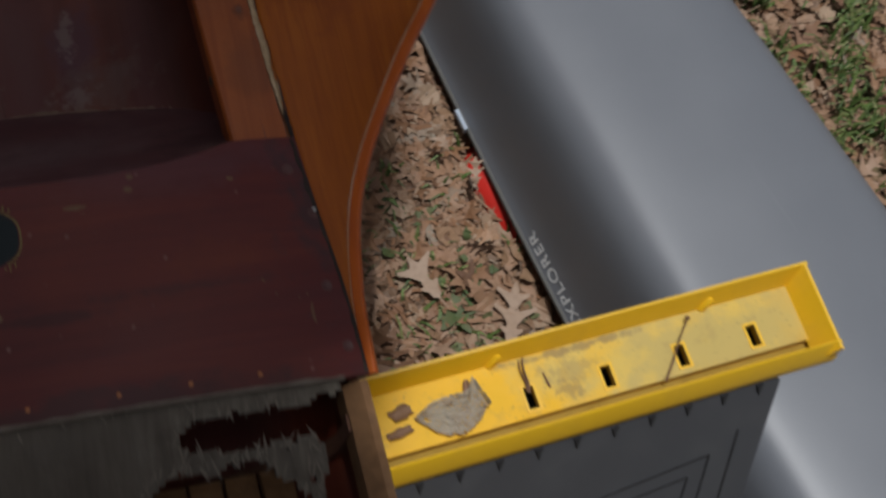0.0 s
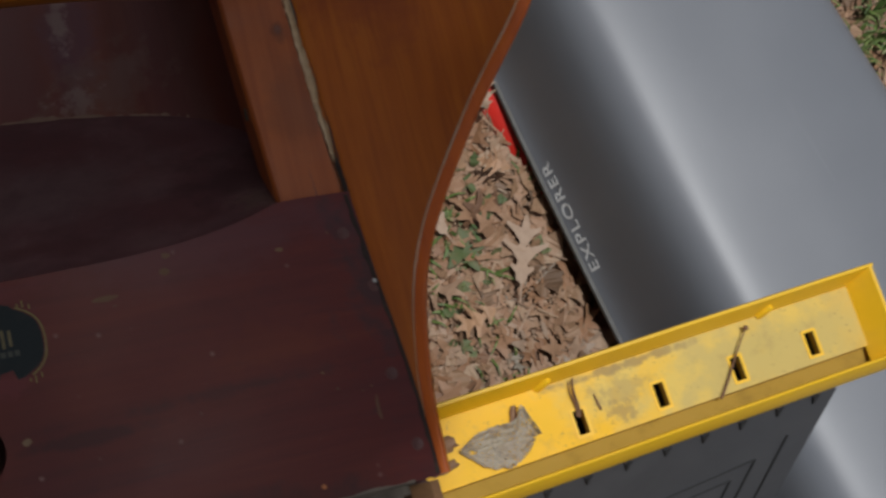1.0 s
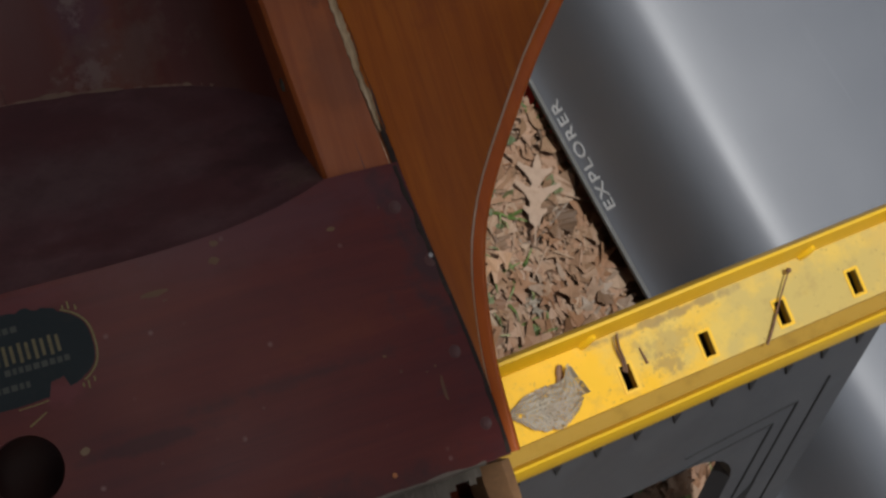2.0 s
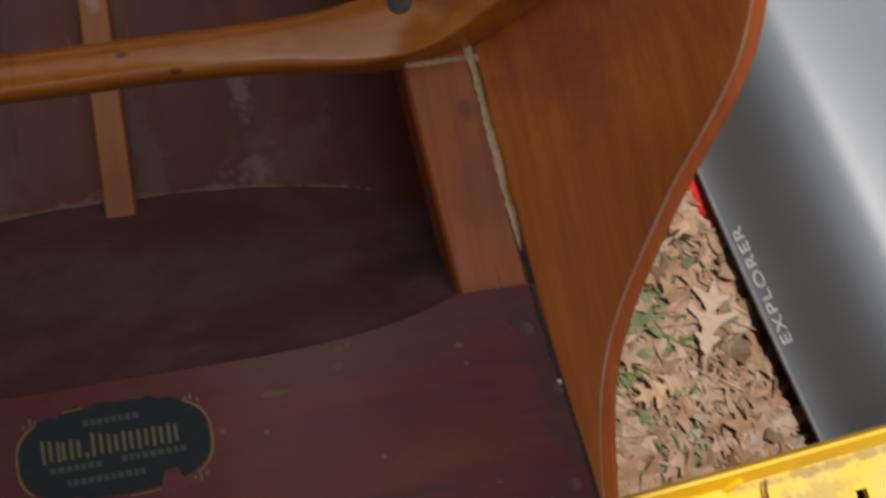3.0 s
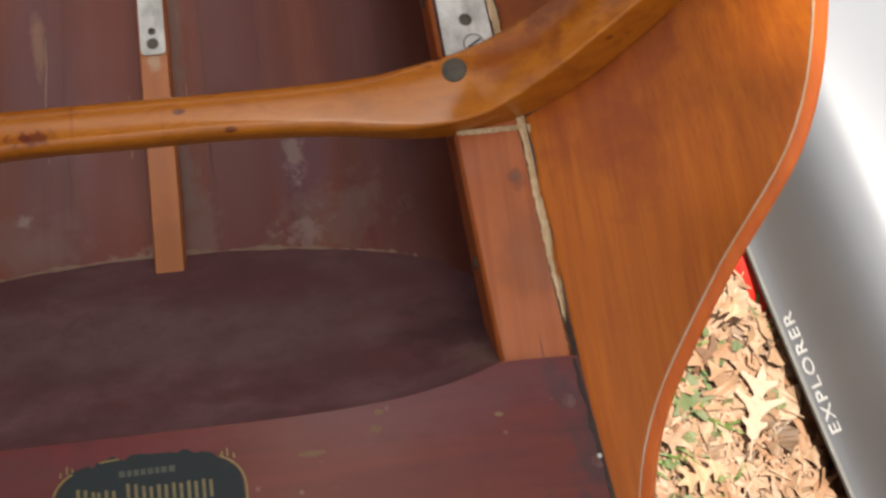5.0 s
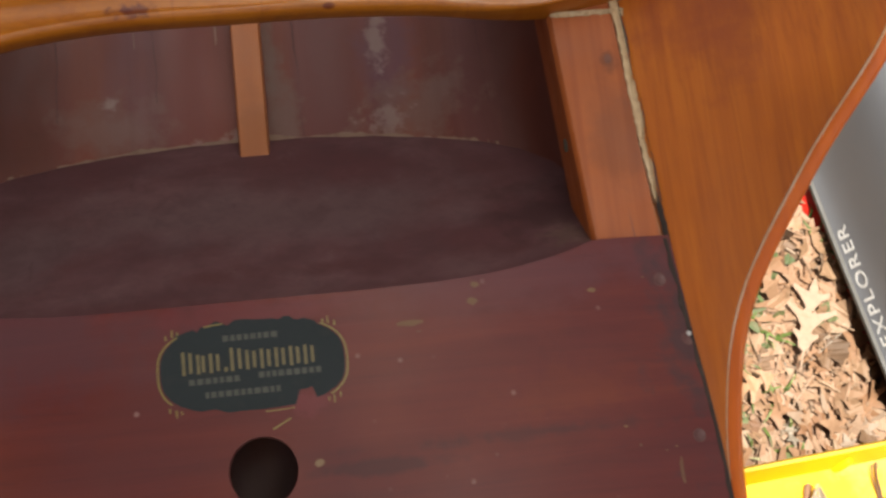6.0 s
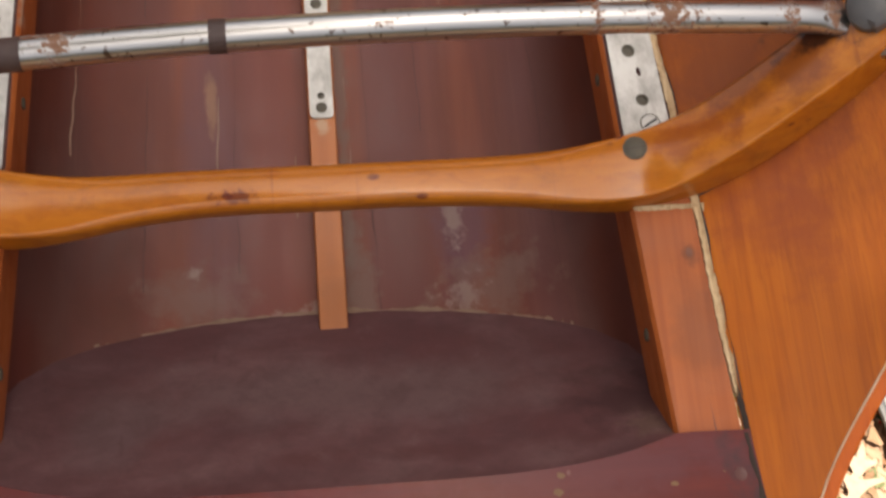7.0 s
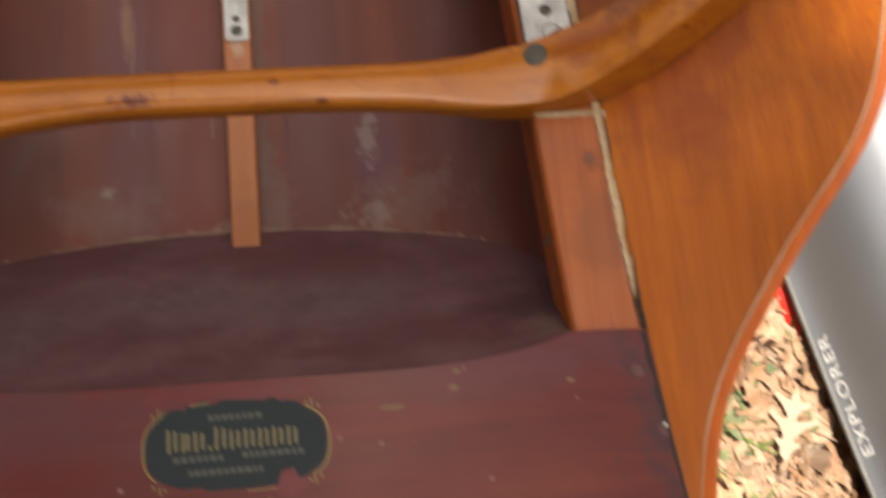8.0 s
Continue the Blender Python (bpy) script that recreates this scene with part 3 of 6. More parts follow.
# ---------------------------------------------------------------- ground
def ground_height(x, y):
    near = math.exp(-((x - 0.8) ** 2 + y**2) / 30.0)
    return (0.012 * noise.noise((x * 2.3, y * 2.3, 0)) + 0.02 * noise.noise((x * 0.6, y * 0.6, 5))) * near - 0.01


def build_ground():
    xs = [-3000, -300, -40, -12] + frange(-4, 6, 81) + [14, 42, 300, 3000]
    ys = [-3000, -300, -40, -12] + frange(-5, 5, 81) + [12, 40, 300, 3000]
    verts = [(x, y, ground_height(x, y)) for x in xs for y in ys]
    ob = link_mesh("ground", verts, grid_faces(len(xs), len(ys)), SOIL)
    tagged(ob, "bare soil strewn with dry leaves and some grass", "ground", kind="structure")


build_ground()


def build_backdrop():
    """An unseen dark belt added on all sides, well out of view, dimming reflections."""
    n = 160
    verts = []
    for i in range(n):
        a = 2 * math.pi * i / n
        r = 16 + 1.5 * noise.noise((math.cos(a) * 3, math.sin(a) * 3, 1))
        top = 8.5 + 1.8 * noise.noise((math.cos(a) * 6, math.sin(a) * 6, 2)) + 1.2 * noise.noise((math.cos(a) * 25, math.sin(a) * 25, 3))
        for z in frange(-0.2, top, 6):
            verts.append((0.5 + r * math.cos(a), r * math.sin(a), z))
    m = len(verts)
    verts += [(0.5 + (x - 0.5) * 1.04, y * 1.04, z) for x, y, z in verts]
    faces = grid_faces(n, 6, True) + [tuple(k + m for k in f[::-1]) for f in grid_faces(n, 6, True)]
    for i in range(n):
        a, b = i * 6 + 5, ((i + 1) % n) * 6 + 5
        faces.append((a, b, b + m, a + m))
    ob = link_mesh("backdrop", verts, faces, DARKBELT)
    tagged(ob, "unseen dark belt added round the yard to dim reflections", "backdrop", kind="structure")


DARKBELT = plastic("dark added belt", (0.045, 0.05, 0.028), (0.10, 0.085, 0.06), 0.95, 0.9, 1.0, 0.1)
build_backdrop()


def build_added_shade():
    """An unseen tree behind the camera, added to keep sun off the boat."""
    rnd = random.Random(17)
    tree = new("added_shade_tree")
    foot = Vector((-2.3, 1.7, 0.0))
    tree.matrix_world = Matrix.Translation(foot)
    tagged(tree, "unseen tall tree with a dense dark crown, added to shade the boat", "tree")
    centre = Vector((-1.51, 1.26, 9.24)) - foot

    def stem(k):
        return Vector((centre.x * k**1.6, centre.y * k**1.6, -0.1 + (centre.z + 0.8) * k))

    path, secs = [], []
    for k in frange(0, 1, 16):
        path.append((stem(k), Vector((1, 0, 0)), Vector((0, 1, 0))))
        r = 0.19 * (1 - 0.75 * k) + 0.08 * math.exp(-k * 18)
        secs.append([(r * math.cos(q) * (1 + 0.1 * math.sin(3 * q)), r * math.sin(q)) for q in frange(0, 2 * math.pi, 15)[:-1]])
    v, f = sweep(path, secs)
    trunk = link_mesh("trunk", v, f, BARK, tree, "rough grey brown trunk")
    for i in range(14):
        k = 0.70 + 0.28 * i / 14
        a = i * 2.4
        d = Vector((math.cos(a), math.sin(a), 0.35))
        path = [(stem(k) + d * 1.7 * t, Vector((-math.sin(a), math.cos(a), 0)), Vector((0, 0, 1))) for t in frange(0, 1, 5)]
        v, f = sweep(path, [rounded(0.07 * (1 - 0.8 * t), 0.07 * (1 - 0.8 * t), 2, 8) for t in frange(0, 1, 5)])
        link_mesh("limb", v, f, BARK, trunk)
    # a dense heart with looser clumps of leaves round it
    clumps = [(Vector((0, 0, 0)), 2.05, 15000), (Vector((1.07, -1.47, 0)), 0.65, 2000)]
    for dx, dy, dz, r in ((-1.7, 0.1, 0.3, 1.1), (-1.3, -1.3, -0.6, 0.95), (-0.7, 1.5, -0.4, 0.9), (-0.9, -0.6, 1.5, 1.0), (-0.3, -1.1, 1.9, 0.9), (-2.1, 0.9, -0.5, 0.8),
                          (-1.6, -0.9, 0.8, 0.9), (-0.5, -1.9, -0.2, 0.7), (-1.2, 1.2, 0.9, 0.8), (-2.4, -0.5, 0.1, 0.65), (-0.2, -0.5, 2.5, 0.6), (-0.9, 0.6, -1.7, 0.8)):
        clumps.append((Vector((dx, dy, dz)), r, int(1500 * r * r)))
    verts, faces = [], []
    for off, rad, count in clumps:
        for _ in range(count):
            q = Vector((rnd.gauss(0, 1), rnd.gauss(0, 1), rnd.gauss(0, 1))).normalized() * rnd.random() ** (1 / 6)
            p = centre + off + q * rad * (0.97 + 0.07 * noise.noise(q * 4 + off))
            n = Vector((rnd.gauss(0, 1), rnd.gauss(0, 1), rnd.gauss(0, 1))).normalized()
            t = n.orthogonal().normalized()
            w = n.cross(t)
            ln, wd = rnd.uniform(0.07, 0.14), rnd.uniform(0.04, 0.08)
            base = len(verts)
            verts += [p - t * ln, p - w * wd, p + t * ln, p + w * wd]
            faces.append((base, base + 1, base + 2, base + 3))
    me = bpy.data.meshes.new("crown")
    me.from_pydata(verts, [], faces)
    finish("crown", me, GRASS, tree, "dense crown of dark green foliage", smooth=False)


BARK = plastic("grey brown bark", (0.11, 0.085, 0.065), (0.05, 0.04, 0.03), 0.9, 14, 0.8, 0.8)
build_added_shade()

# ---------------------------------------------------------------- the boat, in its own axes: x across, y along, z up
BOAT = new("rowing_boat")
BOAT.matrix_world = pose(-0.047, 0, 0, 0, 0, -5.5)
tagged(BOAT, "old varnished wooden rowing boat with flared sides, on a sawhorse", "boat")

side_in = spline([-0.5, -0.2, 0.07, 0.28, 0.565, 1.2], [0.315, 0.305, 0.288, 0.2755, 0.262, 0.235])
side_out = spline([-0.5, -0.2, -0.1, 0.07, 0.28, 0.565, 1.2], [0.383, 0.377, 0.372, 0.352, 0.338, 0.312, 0.28])
rim_s = spline([-0.2, -0.1, 0.0, 0.1, 0.2, 0.3, 0.4, 0.5, 0.8, 1.2], [0.384, 0.389, 0.411, 0.468, 0.539, 0.561, 0.552, 0.541, 0.52, 0.5])
rim_z = spline([-0.2, -0.1, 0.0, 0.1, 0.2, 0.3, 0.4, 0.5, 0.8, 1.2], [0.938, 0.942, 0.958, 1.003, 1.055, 1.104, 1.15, 1.185, 1.22, 1.23])


def deck_z(s):
    return 0.945 + 0.033 * (1 - (s / 0.37) ** 2)


def deck_front(s):
    return min(0.040 + 0.030 * (abs(s) / 0.29) ** 4, 0.0685)


def hull_half(l):
    k = min(max((0.05 - l) / 0.2, 0), 1)
    return (side_in(l) + 0.024) * (1 - k) + (side_out(l) - 0.018) * k


SEC = [(0.0, 0.733), (0.2, 0.7345), (0.4, 0.741), (0.6, 0.754), (0.75, 0.768), (0.87, 0.788), (0.95, 0.815), (0.99, 0.85), (1.0, 0.89), (1.0, 0.915)]


def section(l):
    w = hull_half(l)
    right = [(w * a, z) for a, z in SEC]
    return [(-s, z) for s, z in right[:0:-1]] + right


def build_hull():
    ls = frange(-0.55, 1.6, 60)
    n = len(section(0))
    verts = [(s, l, z) for l in ls for s, z in section(l)]
    low = []
    for l in ls:
        sec = section(l)
        for i, (s, z) in enumerate(sec):
            a, b = sec[max(i - 1, 0)], sec[min(i + 1, n - 1)]
            t = Vector((b[0] - a[0], b[1] - a[1])).normalized()
            low.append((s + t.y * 0.009, l, z - t.x * 0.009))
    m = len(verts)
    faces = grid_faces(len(ls), n) + [tuple(i + m for i in f[::-1]) for f in grid_faces(len(ls), n)]
    ring = [i * n for i in range(len(ls))] + [(len(ls) - 1) * n + j for j in range(1, n)]
    ring += [i * n + n - 1 for i in range(len(ls) - 2, -1, -1)] + [j for j in range(n - 2, 0, -1)]
    faces += [(a, b, b + m, a + m) for a, b in zip(ring, ring[1:] + ring[:1])]
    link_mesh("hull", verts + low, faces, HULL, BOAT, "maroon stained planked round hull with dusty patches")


def build_keel():
    """The outer keel, on which the boat rests on the sawhorse."""
    path = [(Vector((0, l, 0.707)), Vector((1, 0, 0)), Vector((0, 0, 1))) for l in frange(-0.54, 1.55, 20)]
    verts, faces = sweep(path, [rounded(0.034, 0.035, 6.0, 16)] * len(path))
    link_mesh("keel", verts, faces, OLDRED, BOAT, "squared red brown outer keel")


def build_inwales():
    for sign in (-1, 1):
        ls = frange(0.066, 1.5, 40)
        verts, faces = [], []
        for l in ls:
            a, b = side_in(l), side_out(l) - 0.006
            for s, z in ((a, INTOP - 0.004), (a + 0.003, INTOP), (b, INTOP), (b, INTOP - 0.062), (a + 0.002, INTOP - 0.062)):
                verts.append((sign * s, l, z))
        k = 5
        for i in range(len(ls) - 1):
            for j in range(k):
                p, q = i * k + j, i * k + (j + 1) % k
                faces.append((p, q, q + k, p + k))
        faces += [tuple(range(k)), tuple(range((len(ls) - 1) * k, len(ls) * k))]
        rail = link_mesh("inwale", verts, faces, INWALE, BOAT, "salmon brown squared timber along the side")
        # the split between the rail and the flared side
        rnd = random.Random(4 + sign)
        verts, faces = [], []
        ls = frange(0.098, 0.70, 150)
        for i, l in enumerate(ls):
            c = side_out(l) - 0.003
            taper = min(1, (l - 0.095) / 0.03)
            w0, w1 = (0.0022 + 0.0018 * rnd.random() + 0.0022 * noise.noise((l * 45, 3, 0))) * taper, (0.0020 + 0.0018 * rnd.random() + 0.0028 * noise.noise((l * 30, 0, 0))) * taper
            z = INTOP + 0.001 + 0.0015 * rnd.random()
            verts += [(sign * (c - w0), l, INTOP - 0.004), (sign * (c - w0 * 0.9), l, z), (sign * (c + w1 * 0.3), l, z - 0.001 * rnd.random()), (sign * (c + w1), l, INTOP + 0.003)]
        faces = grid_faces(len(ls), 4)
        link_mesh("split_edge", verts, faces, RAWWOOD, rail, "splintered pale bare wood along a crack", smooth=False)
        verts, faces = [], []
        for i, l in enumerate(ls):
            c = side_out(l) + 0.001 + 0.0025 * noise.noise((l * 25, 3, 0))
            w = max(0.0001, 0.0004 + 0.0011 * noise.noise((l * 22, 9, 0)))
            verts += [(sign * (c - w), l, INTOP + 0.0034), (sign * (c + w), l, INTOP + 0.0038)]
        link_mesh("crack", verts, grid_faces(len(ls), 2), BLACK, rail, "dark open crack")
        k = part("knot", lathe([(0.0032, -0.001), (0.0032, 0.0003), (0.0014, 0.0004)], 14), KNOT, rail, "dark knot in the wood")
        k.matrix_local = pose(sign * 0.3235, 0.231, INTOP) @ Matrix.Diagonal((1, 1.4, 1, 1))
        verts = []
        ls = frange(0.060, 0.108, 18)
        for l in ls:
            c = side_out(l) - 0.0015 + 0.0006 * noise.noise((l * 120, 5, 0))
            w = 0.0024 + 0.0008 * noise.noise((l * 90, 8, 0)) - 0.0018 * max(0, (l - 0.09) / 0.018)
            verts += [(sign * (c - w), l, INTOP + 0.0006), (sign * c, l, INTOP + 0.0022), (sign * (c + w), l, INTOP + 0.0030)]
        link_mesh("joint_filler", verts, grid_faces(len(ls), 3), EDGEGREY, rail, "dark dirty filler at the joint")
        xs = frange(side_in(0.07) + 0.004, side_out(0.07) - 0.012, 26)
        rnd2 = random.Random(15)
        verts = []
        for x in xs:
            d = 0.0008 + 0.0028 * rnd2.random() ** 2 + 0.002 * max(0, noise.noise((x * 80, 1, 0)))
            verts += [(sign * x, 0.0655, INTOP - 0.002), (sign * x, 0.0652, INTOP + 0.0007), (sign * x, 0.0662 + d, INTOP + 0.0005)]
        link_mesh("split_edge", verts, grid_faces(len(xs), 3), RAWWOOD, rail, "chipped pale end of the timber", smooth=False)
        verts = []
        ls = frange(0.068, 0.098, 12)
        for l in ls:
            c = (side_in(l) + side_out(l)) / 2 + 0.004 + 0.0008 * noise.noise((l * 90, 0, 0))
            w = 0.0006 * (0.1 - l) / 0.03
            verts += [(sign * (c - w), l, INTOP + 0.0003), (sign * (c + w), l, INTOP + 0.0003)]
        link_mesh("crack", verts, grid_faces(len(ls), 2), TAPEBROWN, rail, "short drying crack")
        for l, z in ((0.165, 0.915), (0.42, 0.912), (0.68, 0.912)):
            sc = part("screw", screw_mesh(0.006, 0.002), VERDIGRIS, rail, "green tarnished screw")
            sc.matrix_local = pose(sign * (side_in(l) + 0.0012), l, z, 0, -90 * sign, 0) @ Matrix.Rotation(0, 4, "Z")


def build_sides():
    for sign in (-1, 1):
        def at(l, v):
            a, b = side_out(l) - 0.004, rim_s(l) - 0.0098
            za, zb = INTOP - 0.004, rim_z(l) + 0.0022
            sag = 0.10 * (zb - za) * math.sin(math.pi * v)
            return (sign * (a + (b - a) * v), l, za + (zb - za) * v - sag)

        ls, vs = frange(-0.195, 1.4, 100), frange(0, 1, 9)
        verts, faces = sheet(at, ls, vs, lambda l, v: (sign * 0.003, 0, -0.008))
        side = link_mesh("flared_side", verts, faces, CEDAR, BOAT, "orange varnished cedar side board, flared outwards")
        path = []
        for l in ls:
            p = Vector((sign * rim_s(l), l, rim_z(l)))
            q = Vector((sign * rim_s(l + 0.01), l + 0.01, rim_z(l + 0.01)))
            t = (q - p).normalized()
            across = Vector((sign, 0, 0.35))
            across = (across - t * across.dot(t)).normalized()
            up = across.cross(t) if sign > 0 else t.cross(across)
            if up.z < 0:
                up = -up
            path.append((p - across * 0.0058, across, up))
        verts, faces = sweep(path, [rounded(0.0128, 0.012, 5.0, 20)] * len(path))
        rim = link_mesh("rim", verts, faces, RIM, side, "worn squared reddish rim")
        # pale strip along the worn inner edge, its glint put into the colour
        verts = []
        for i, (p, across, up) in enumerate(path):
            k = max(0.0, 0.45 + 1.0 * noise.noise((i * 0.22, sign, 0)) + 0.6 * noise.noise((i * 0.9, sign, 4)))
            w = 0.0006 * min(k, 1.3) + 0.00003
            verts += [p - across * 0.00645 + up * (0.0046 - w), p - across * 0.0058 + up * 0.00545, p - across * (0.0050 - w) + up * 0.00605]
        link_mesh("glint_edge", verts, grid_faces(len(path), 3), GLINTRIM, rim, "pale strip on the worn rim edge, its glint put into the colour")


GLINTRIM = wood("worn rim edge with painted glint", (0.56, 0.32, 0.16), (0.72, 0.54, 0.36), (0.82, 0.71, 0.56), grain=(40, 30, 40), rough=0.3, coat=0.8, blotch=0.3, tint=(0.4, 0.12, 0.03))
HOLE = (0.002, -0.094, 0.0265)


def build_deck():
    cx, cy, r = HOLE
    q = 0.034
    # rows along the boat, as shares between rear and front edge; columns across
    ss = frange(-0.352, cx - q, 15) + frange(cx - q, cx + q, 7)[1:] + frange(cx + q, 0.352, 15)[1:]
    rows = frange(-0.196, cy - q, 5) + frange(cy - q, cy + q, 7)[1:] + frange(cy + q, 0.037, 5)[1:]

    def place(s, l):
        k = max(0.0, (l - (cy + q)) / (0.037 - (cy + q)))
        wide = (side_out(l) - 0.003) / 0.352
        k2 = max(0.0, (abs(s) - 0.04) / 0.31)
        s2 = s * (1 + (wide - 1) * k2)
        l2 = l + (deck_front(s) - 0.037) * k
        return (s2, l2, deck_z(s2))

    nl = len(rows)
    verts = [place(s, l) for s in ss for l in rows]
    i0, i1, j0, j1 = 14, 20, 4, 10
    keep = []
    for i in range(len(ss) - 1):
        for j in range(nl - 1):
            if i0 <= i < i1 and j0 <= j < j1:
                continue
            keep.append((i * nl + j, (i + 1) * nl + j, (i + 1) * nl + j + 1, i * nl + j + 1))
    ring = [i * nl + j0 for i in range(i0, i1)] + [i1 * nl + j for j in range(j0, j1)]
    ring += [i * nl + j1 for i in range(i1, i0, -1)] + [i0 * nl + j for j in range(j1, j0, -1)]
    first = len(verts)
    for g in ring:
        d = Vector((verts[g][0] - cx, verts[g][1] - cy)).normalized()
        verts.append((cx + d.x * r, cy + d.y * r, deck_z(cx)))
    m = len(ring)
    for i in range(m):
        keep.append((ring[i], ring[(i + 1) % m], first + (i + 1) % m, first + i))
    n = len(verts)
    verts += [(x, y, z - 0.007) for x, y, z in verts]
    faces = keep + [tuple(i + n for i in f[::-1]) for f in keep]
    faces += [(first + i, first + (i + 1) % m, first + (i + 1) % m + n, first + i + n) for i in range(m)]
    outer = [i * nl for i in range(len(ss))] + [(len(ss) - 1) * nl + j for j in range(1, nl)]
    outer += [i * nl + nl - 1 for i in range(len(ss) - 2, -1, -1)] + [j for j in range(nl - 2, 0, -1)]
    faces += [(a, b, b + n, a + n) for a, b in zip(outer, outer[1:] + outer[:1])]
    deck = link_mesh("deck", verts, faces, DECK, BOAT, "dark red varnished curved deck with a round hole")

    def on_deck(name, bm, mat, s, l, lift=0.0, label=""):
        ob = part(name, bm, mat, deck, label)
        slope = math.degrees(math.atan2(-2 * 0.033 * s / 0.37**2, 1))
        ob.matrix_local = pose(s, l, deck_z(s) + lift, 0, -slope, 0)
        return ob

    on_deck("nail", screw_mesh(0.0021, 0.0010, 10), STEEL, 0.3565, -0.016, 0, "bright nail head")
    for s, l in ((0.338, 0.031), (0.355, -0.02), (-0.338, 0.031), (0.352, -0.1), (0.36, -0.165), (-0.35, -0.1)):
        on_deck("screw", lathe([(0.0058, 0), (0.0056, 0.0006), (0.0044, 0.0006), (0.0040, 0.0003), (0.001, 0.0003)], 16), DECKSCREW, s, l, -0.0003, "sunken tarnished screw")
    for s in (-0.30, -0.21, -0.12, -0.03, 0.06, 0.14, 0.205, 0.27):
        on_deck("nail", screw_mesh(0.0023, 0.0008, 10), COPPER, s, -0.182, 0, "copper nail head")
    rnd = random.Random(44)
    verts, faces = [], []
    marks = [(0.126, 0.010, 0.011, 0.0022), (0.181, 0.037, 0.004, 0.003), (0.177, 0.024, 0.0045, 0.0035), (0.278, 0.026, 0.004, 0.002), (0.333, -0.127, 0.0015, 0.014), (0.045, -0.092, 0.004, 0.003)]
    for _ in range(14):
        s = rnd.choice((rnd.uniform(-0.35, 0.35), rnd.uniform(0.28, 0.352)))
        marks.append((s, rnd.uniform(-0.19, 0.035), rnd.uniform(0.0006, 0.0022), rnd.uniform(0.0005, 0.0016)))
    for s, l, a, b in marks:
        base, k = len(verts), 9
        for i in range(k):
            q = 2 * math.pi * i / k
            r = 0.7 + 0.5 * rnd.random()
            x, y = s + a * r * math.cos(q), l + b * r * math.sin(q)
            verts.append((x, y, deck_z(x) + 0.00022))
        faces.append(tuple(range(base, base + k)))
    tagged(link_mesh("chipped_varnish", verts, faces, CHIP, deck, smooth=False), "small pale tan chips in the varnish", kind="stuff")
    return deck


CHIP = leaf_material("chipped varnish", [(0.0, (0.11, 0.040, 0.022)), (0.5, (0.15, 0.072, 0.030)), (0.9, (0.19, 0.105, 0.040)), (1.0, (0.26, 0.18, 0.11))])


def build_bulkhead():
    w = hull_half(0.15)
    us = frange(-1, 1, 41)

    def foot(u):
        a = abs(u)
        k = a * (len(SEC) - 1)
        i = min(int(k), len(SEC) - 2)
        f = k - i
        s = (SEC[i][0] * (1 - f) + SEC[i + 1][0] * f) * w
        z = SEC[i][1] * (1 - f) + SEC[i + 1][1] * f
        return math.copysign(s, u), z

    def at(u, v):
        s0 = u * 0.305
        top = Vector((s0, deck_front(s0) - 0.004, deck_z(s0) - 0.0065))
        s1, z1 = foot(u)
        low = Vector((s1, 0.04 + (0.975 - z1) / 1.13, z1))
        p = top.lerp(low, v)
        p.z -= 0.012 * math.sin(math.pi * v) * (1 - abs(u) ** 3)
        return p

    verts, faces = sheet(at, us, frange(0, 1, 14), lambda u, v: (0, -0.006, -0.005))
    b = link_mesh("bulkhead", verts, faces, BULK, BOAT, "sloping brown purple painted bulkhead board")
    # dried sealant along the foot
    rnd = random.Random(9)
    verts = []
    us = frange(-0.93, 0.93, 160)
    for u in us:
        p = at(u, 1.0)
        g = max(0.0002, 0.0008 + 0.0030 * noise.noise((u * 14, 1, 0)) + 0.0012 * noise.noise((u * 60, 2, 0)) + 0.0008 * rnd.random())
        verts += [p + Vector((0, -g * 0.8, g * 0.9)), p + Vector((0, g * 0.6, g * 1.0)), p + Vector((0, g * 1.8, 0.0004))]
    link_mesh("seam", verts, grid_faces(len(us), 3), SEAM, b, "dusty pale sealant seam")


SEAM = plastic("dusty sealant", (0.20, 0.125, 0.085), (0.09, 0.042, 0.036), 0.85, 22, 1.0, 0.4)


KEEL_X = 0.0055


def build_keelson():
    ls = frange(0.214, 1.4, 30)
    path = [(Vector((KEEL_X, l, 0.7335)), Vector((1, 0, 0)), Vector((0, 0, 1))) for l in ls]
    sec = [(-0.015, 0), (0.015, 0), (0.0146, 0.019), (0.0133, 0.021), (-0.0133, 0.021), (-0.0146, 0.019)]
    verts, faces = sweep(path, [sec] * len(ls))
    k = link_mesh("keelson", verts, faces, KEELWOOD, BOAT, "narrow orange wooden strip along the hull bottom")
    holes = [circle(KEEL_X, 0.489 + d, 0.0042, 12) for d in (0.0, 0.075, 0.15, 0.18, 0.235, 0.30)]
    bm = plate(box_outline(KEEL_X - 0.0125, 0.463, KEEL_X + 0.0125, 0.86, 0.005), holes, 0.7552, 0.7572)
    p = part("track_plate", bm, ALLOY, k, "narrow perforated aluminium plate", smooth=False)
    for d in (0.0, 0.075, 0.15, 0.18, 0.235, 0.30):
        sl = part("threaded_insert", lathe([(0.0044, -0.0002), (0.0044, 0.0012), (0.003, 0.0012), (0.0024, 0.0002), (0.0008, 0.0001)], 14), BOLTHEAD, p, "dark threaded insert in a hole")
        sl.matrix_local = pose(KEEL_X, 0.489 + d, 0.7550)
    for l in (0.475, 0.60, 0.64, 0.78):
        s = part("screw", screw_mesh(0.0062, 0.0007, 14), BOLTHEAD, p, "tarnished screw")
        s.matrix_local = pose(KEEL_X, l, 0.7572)


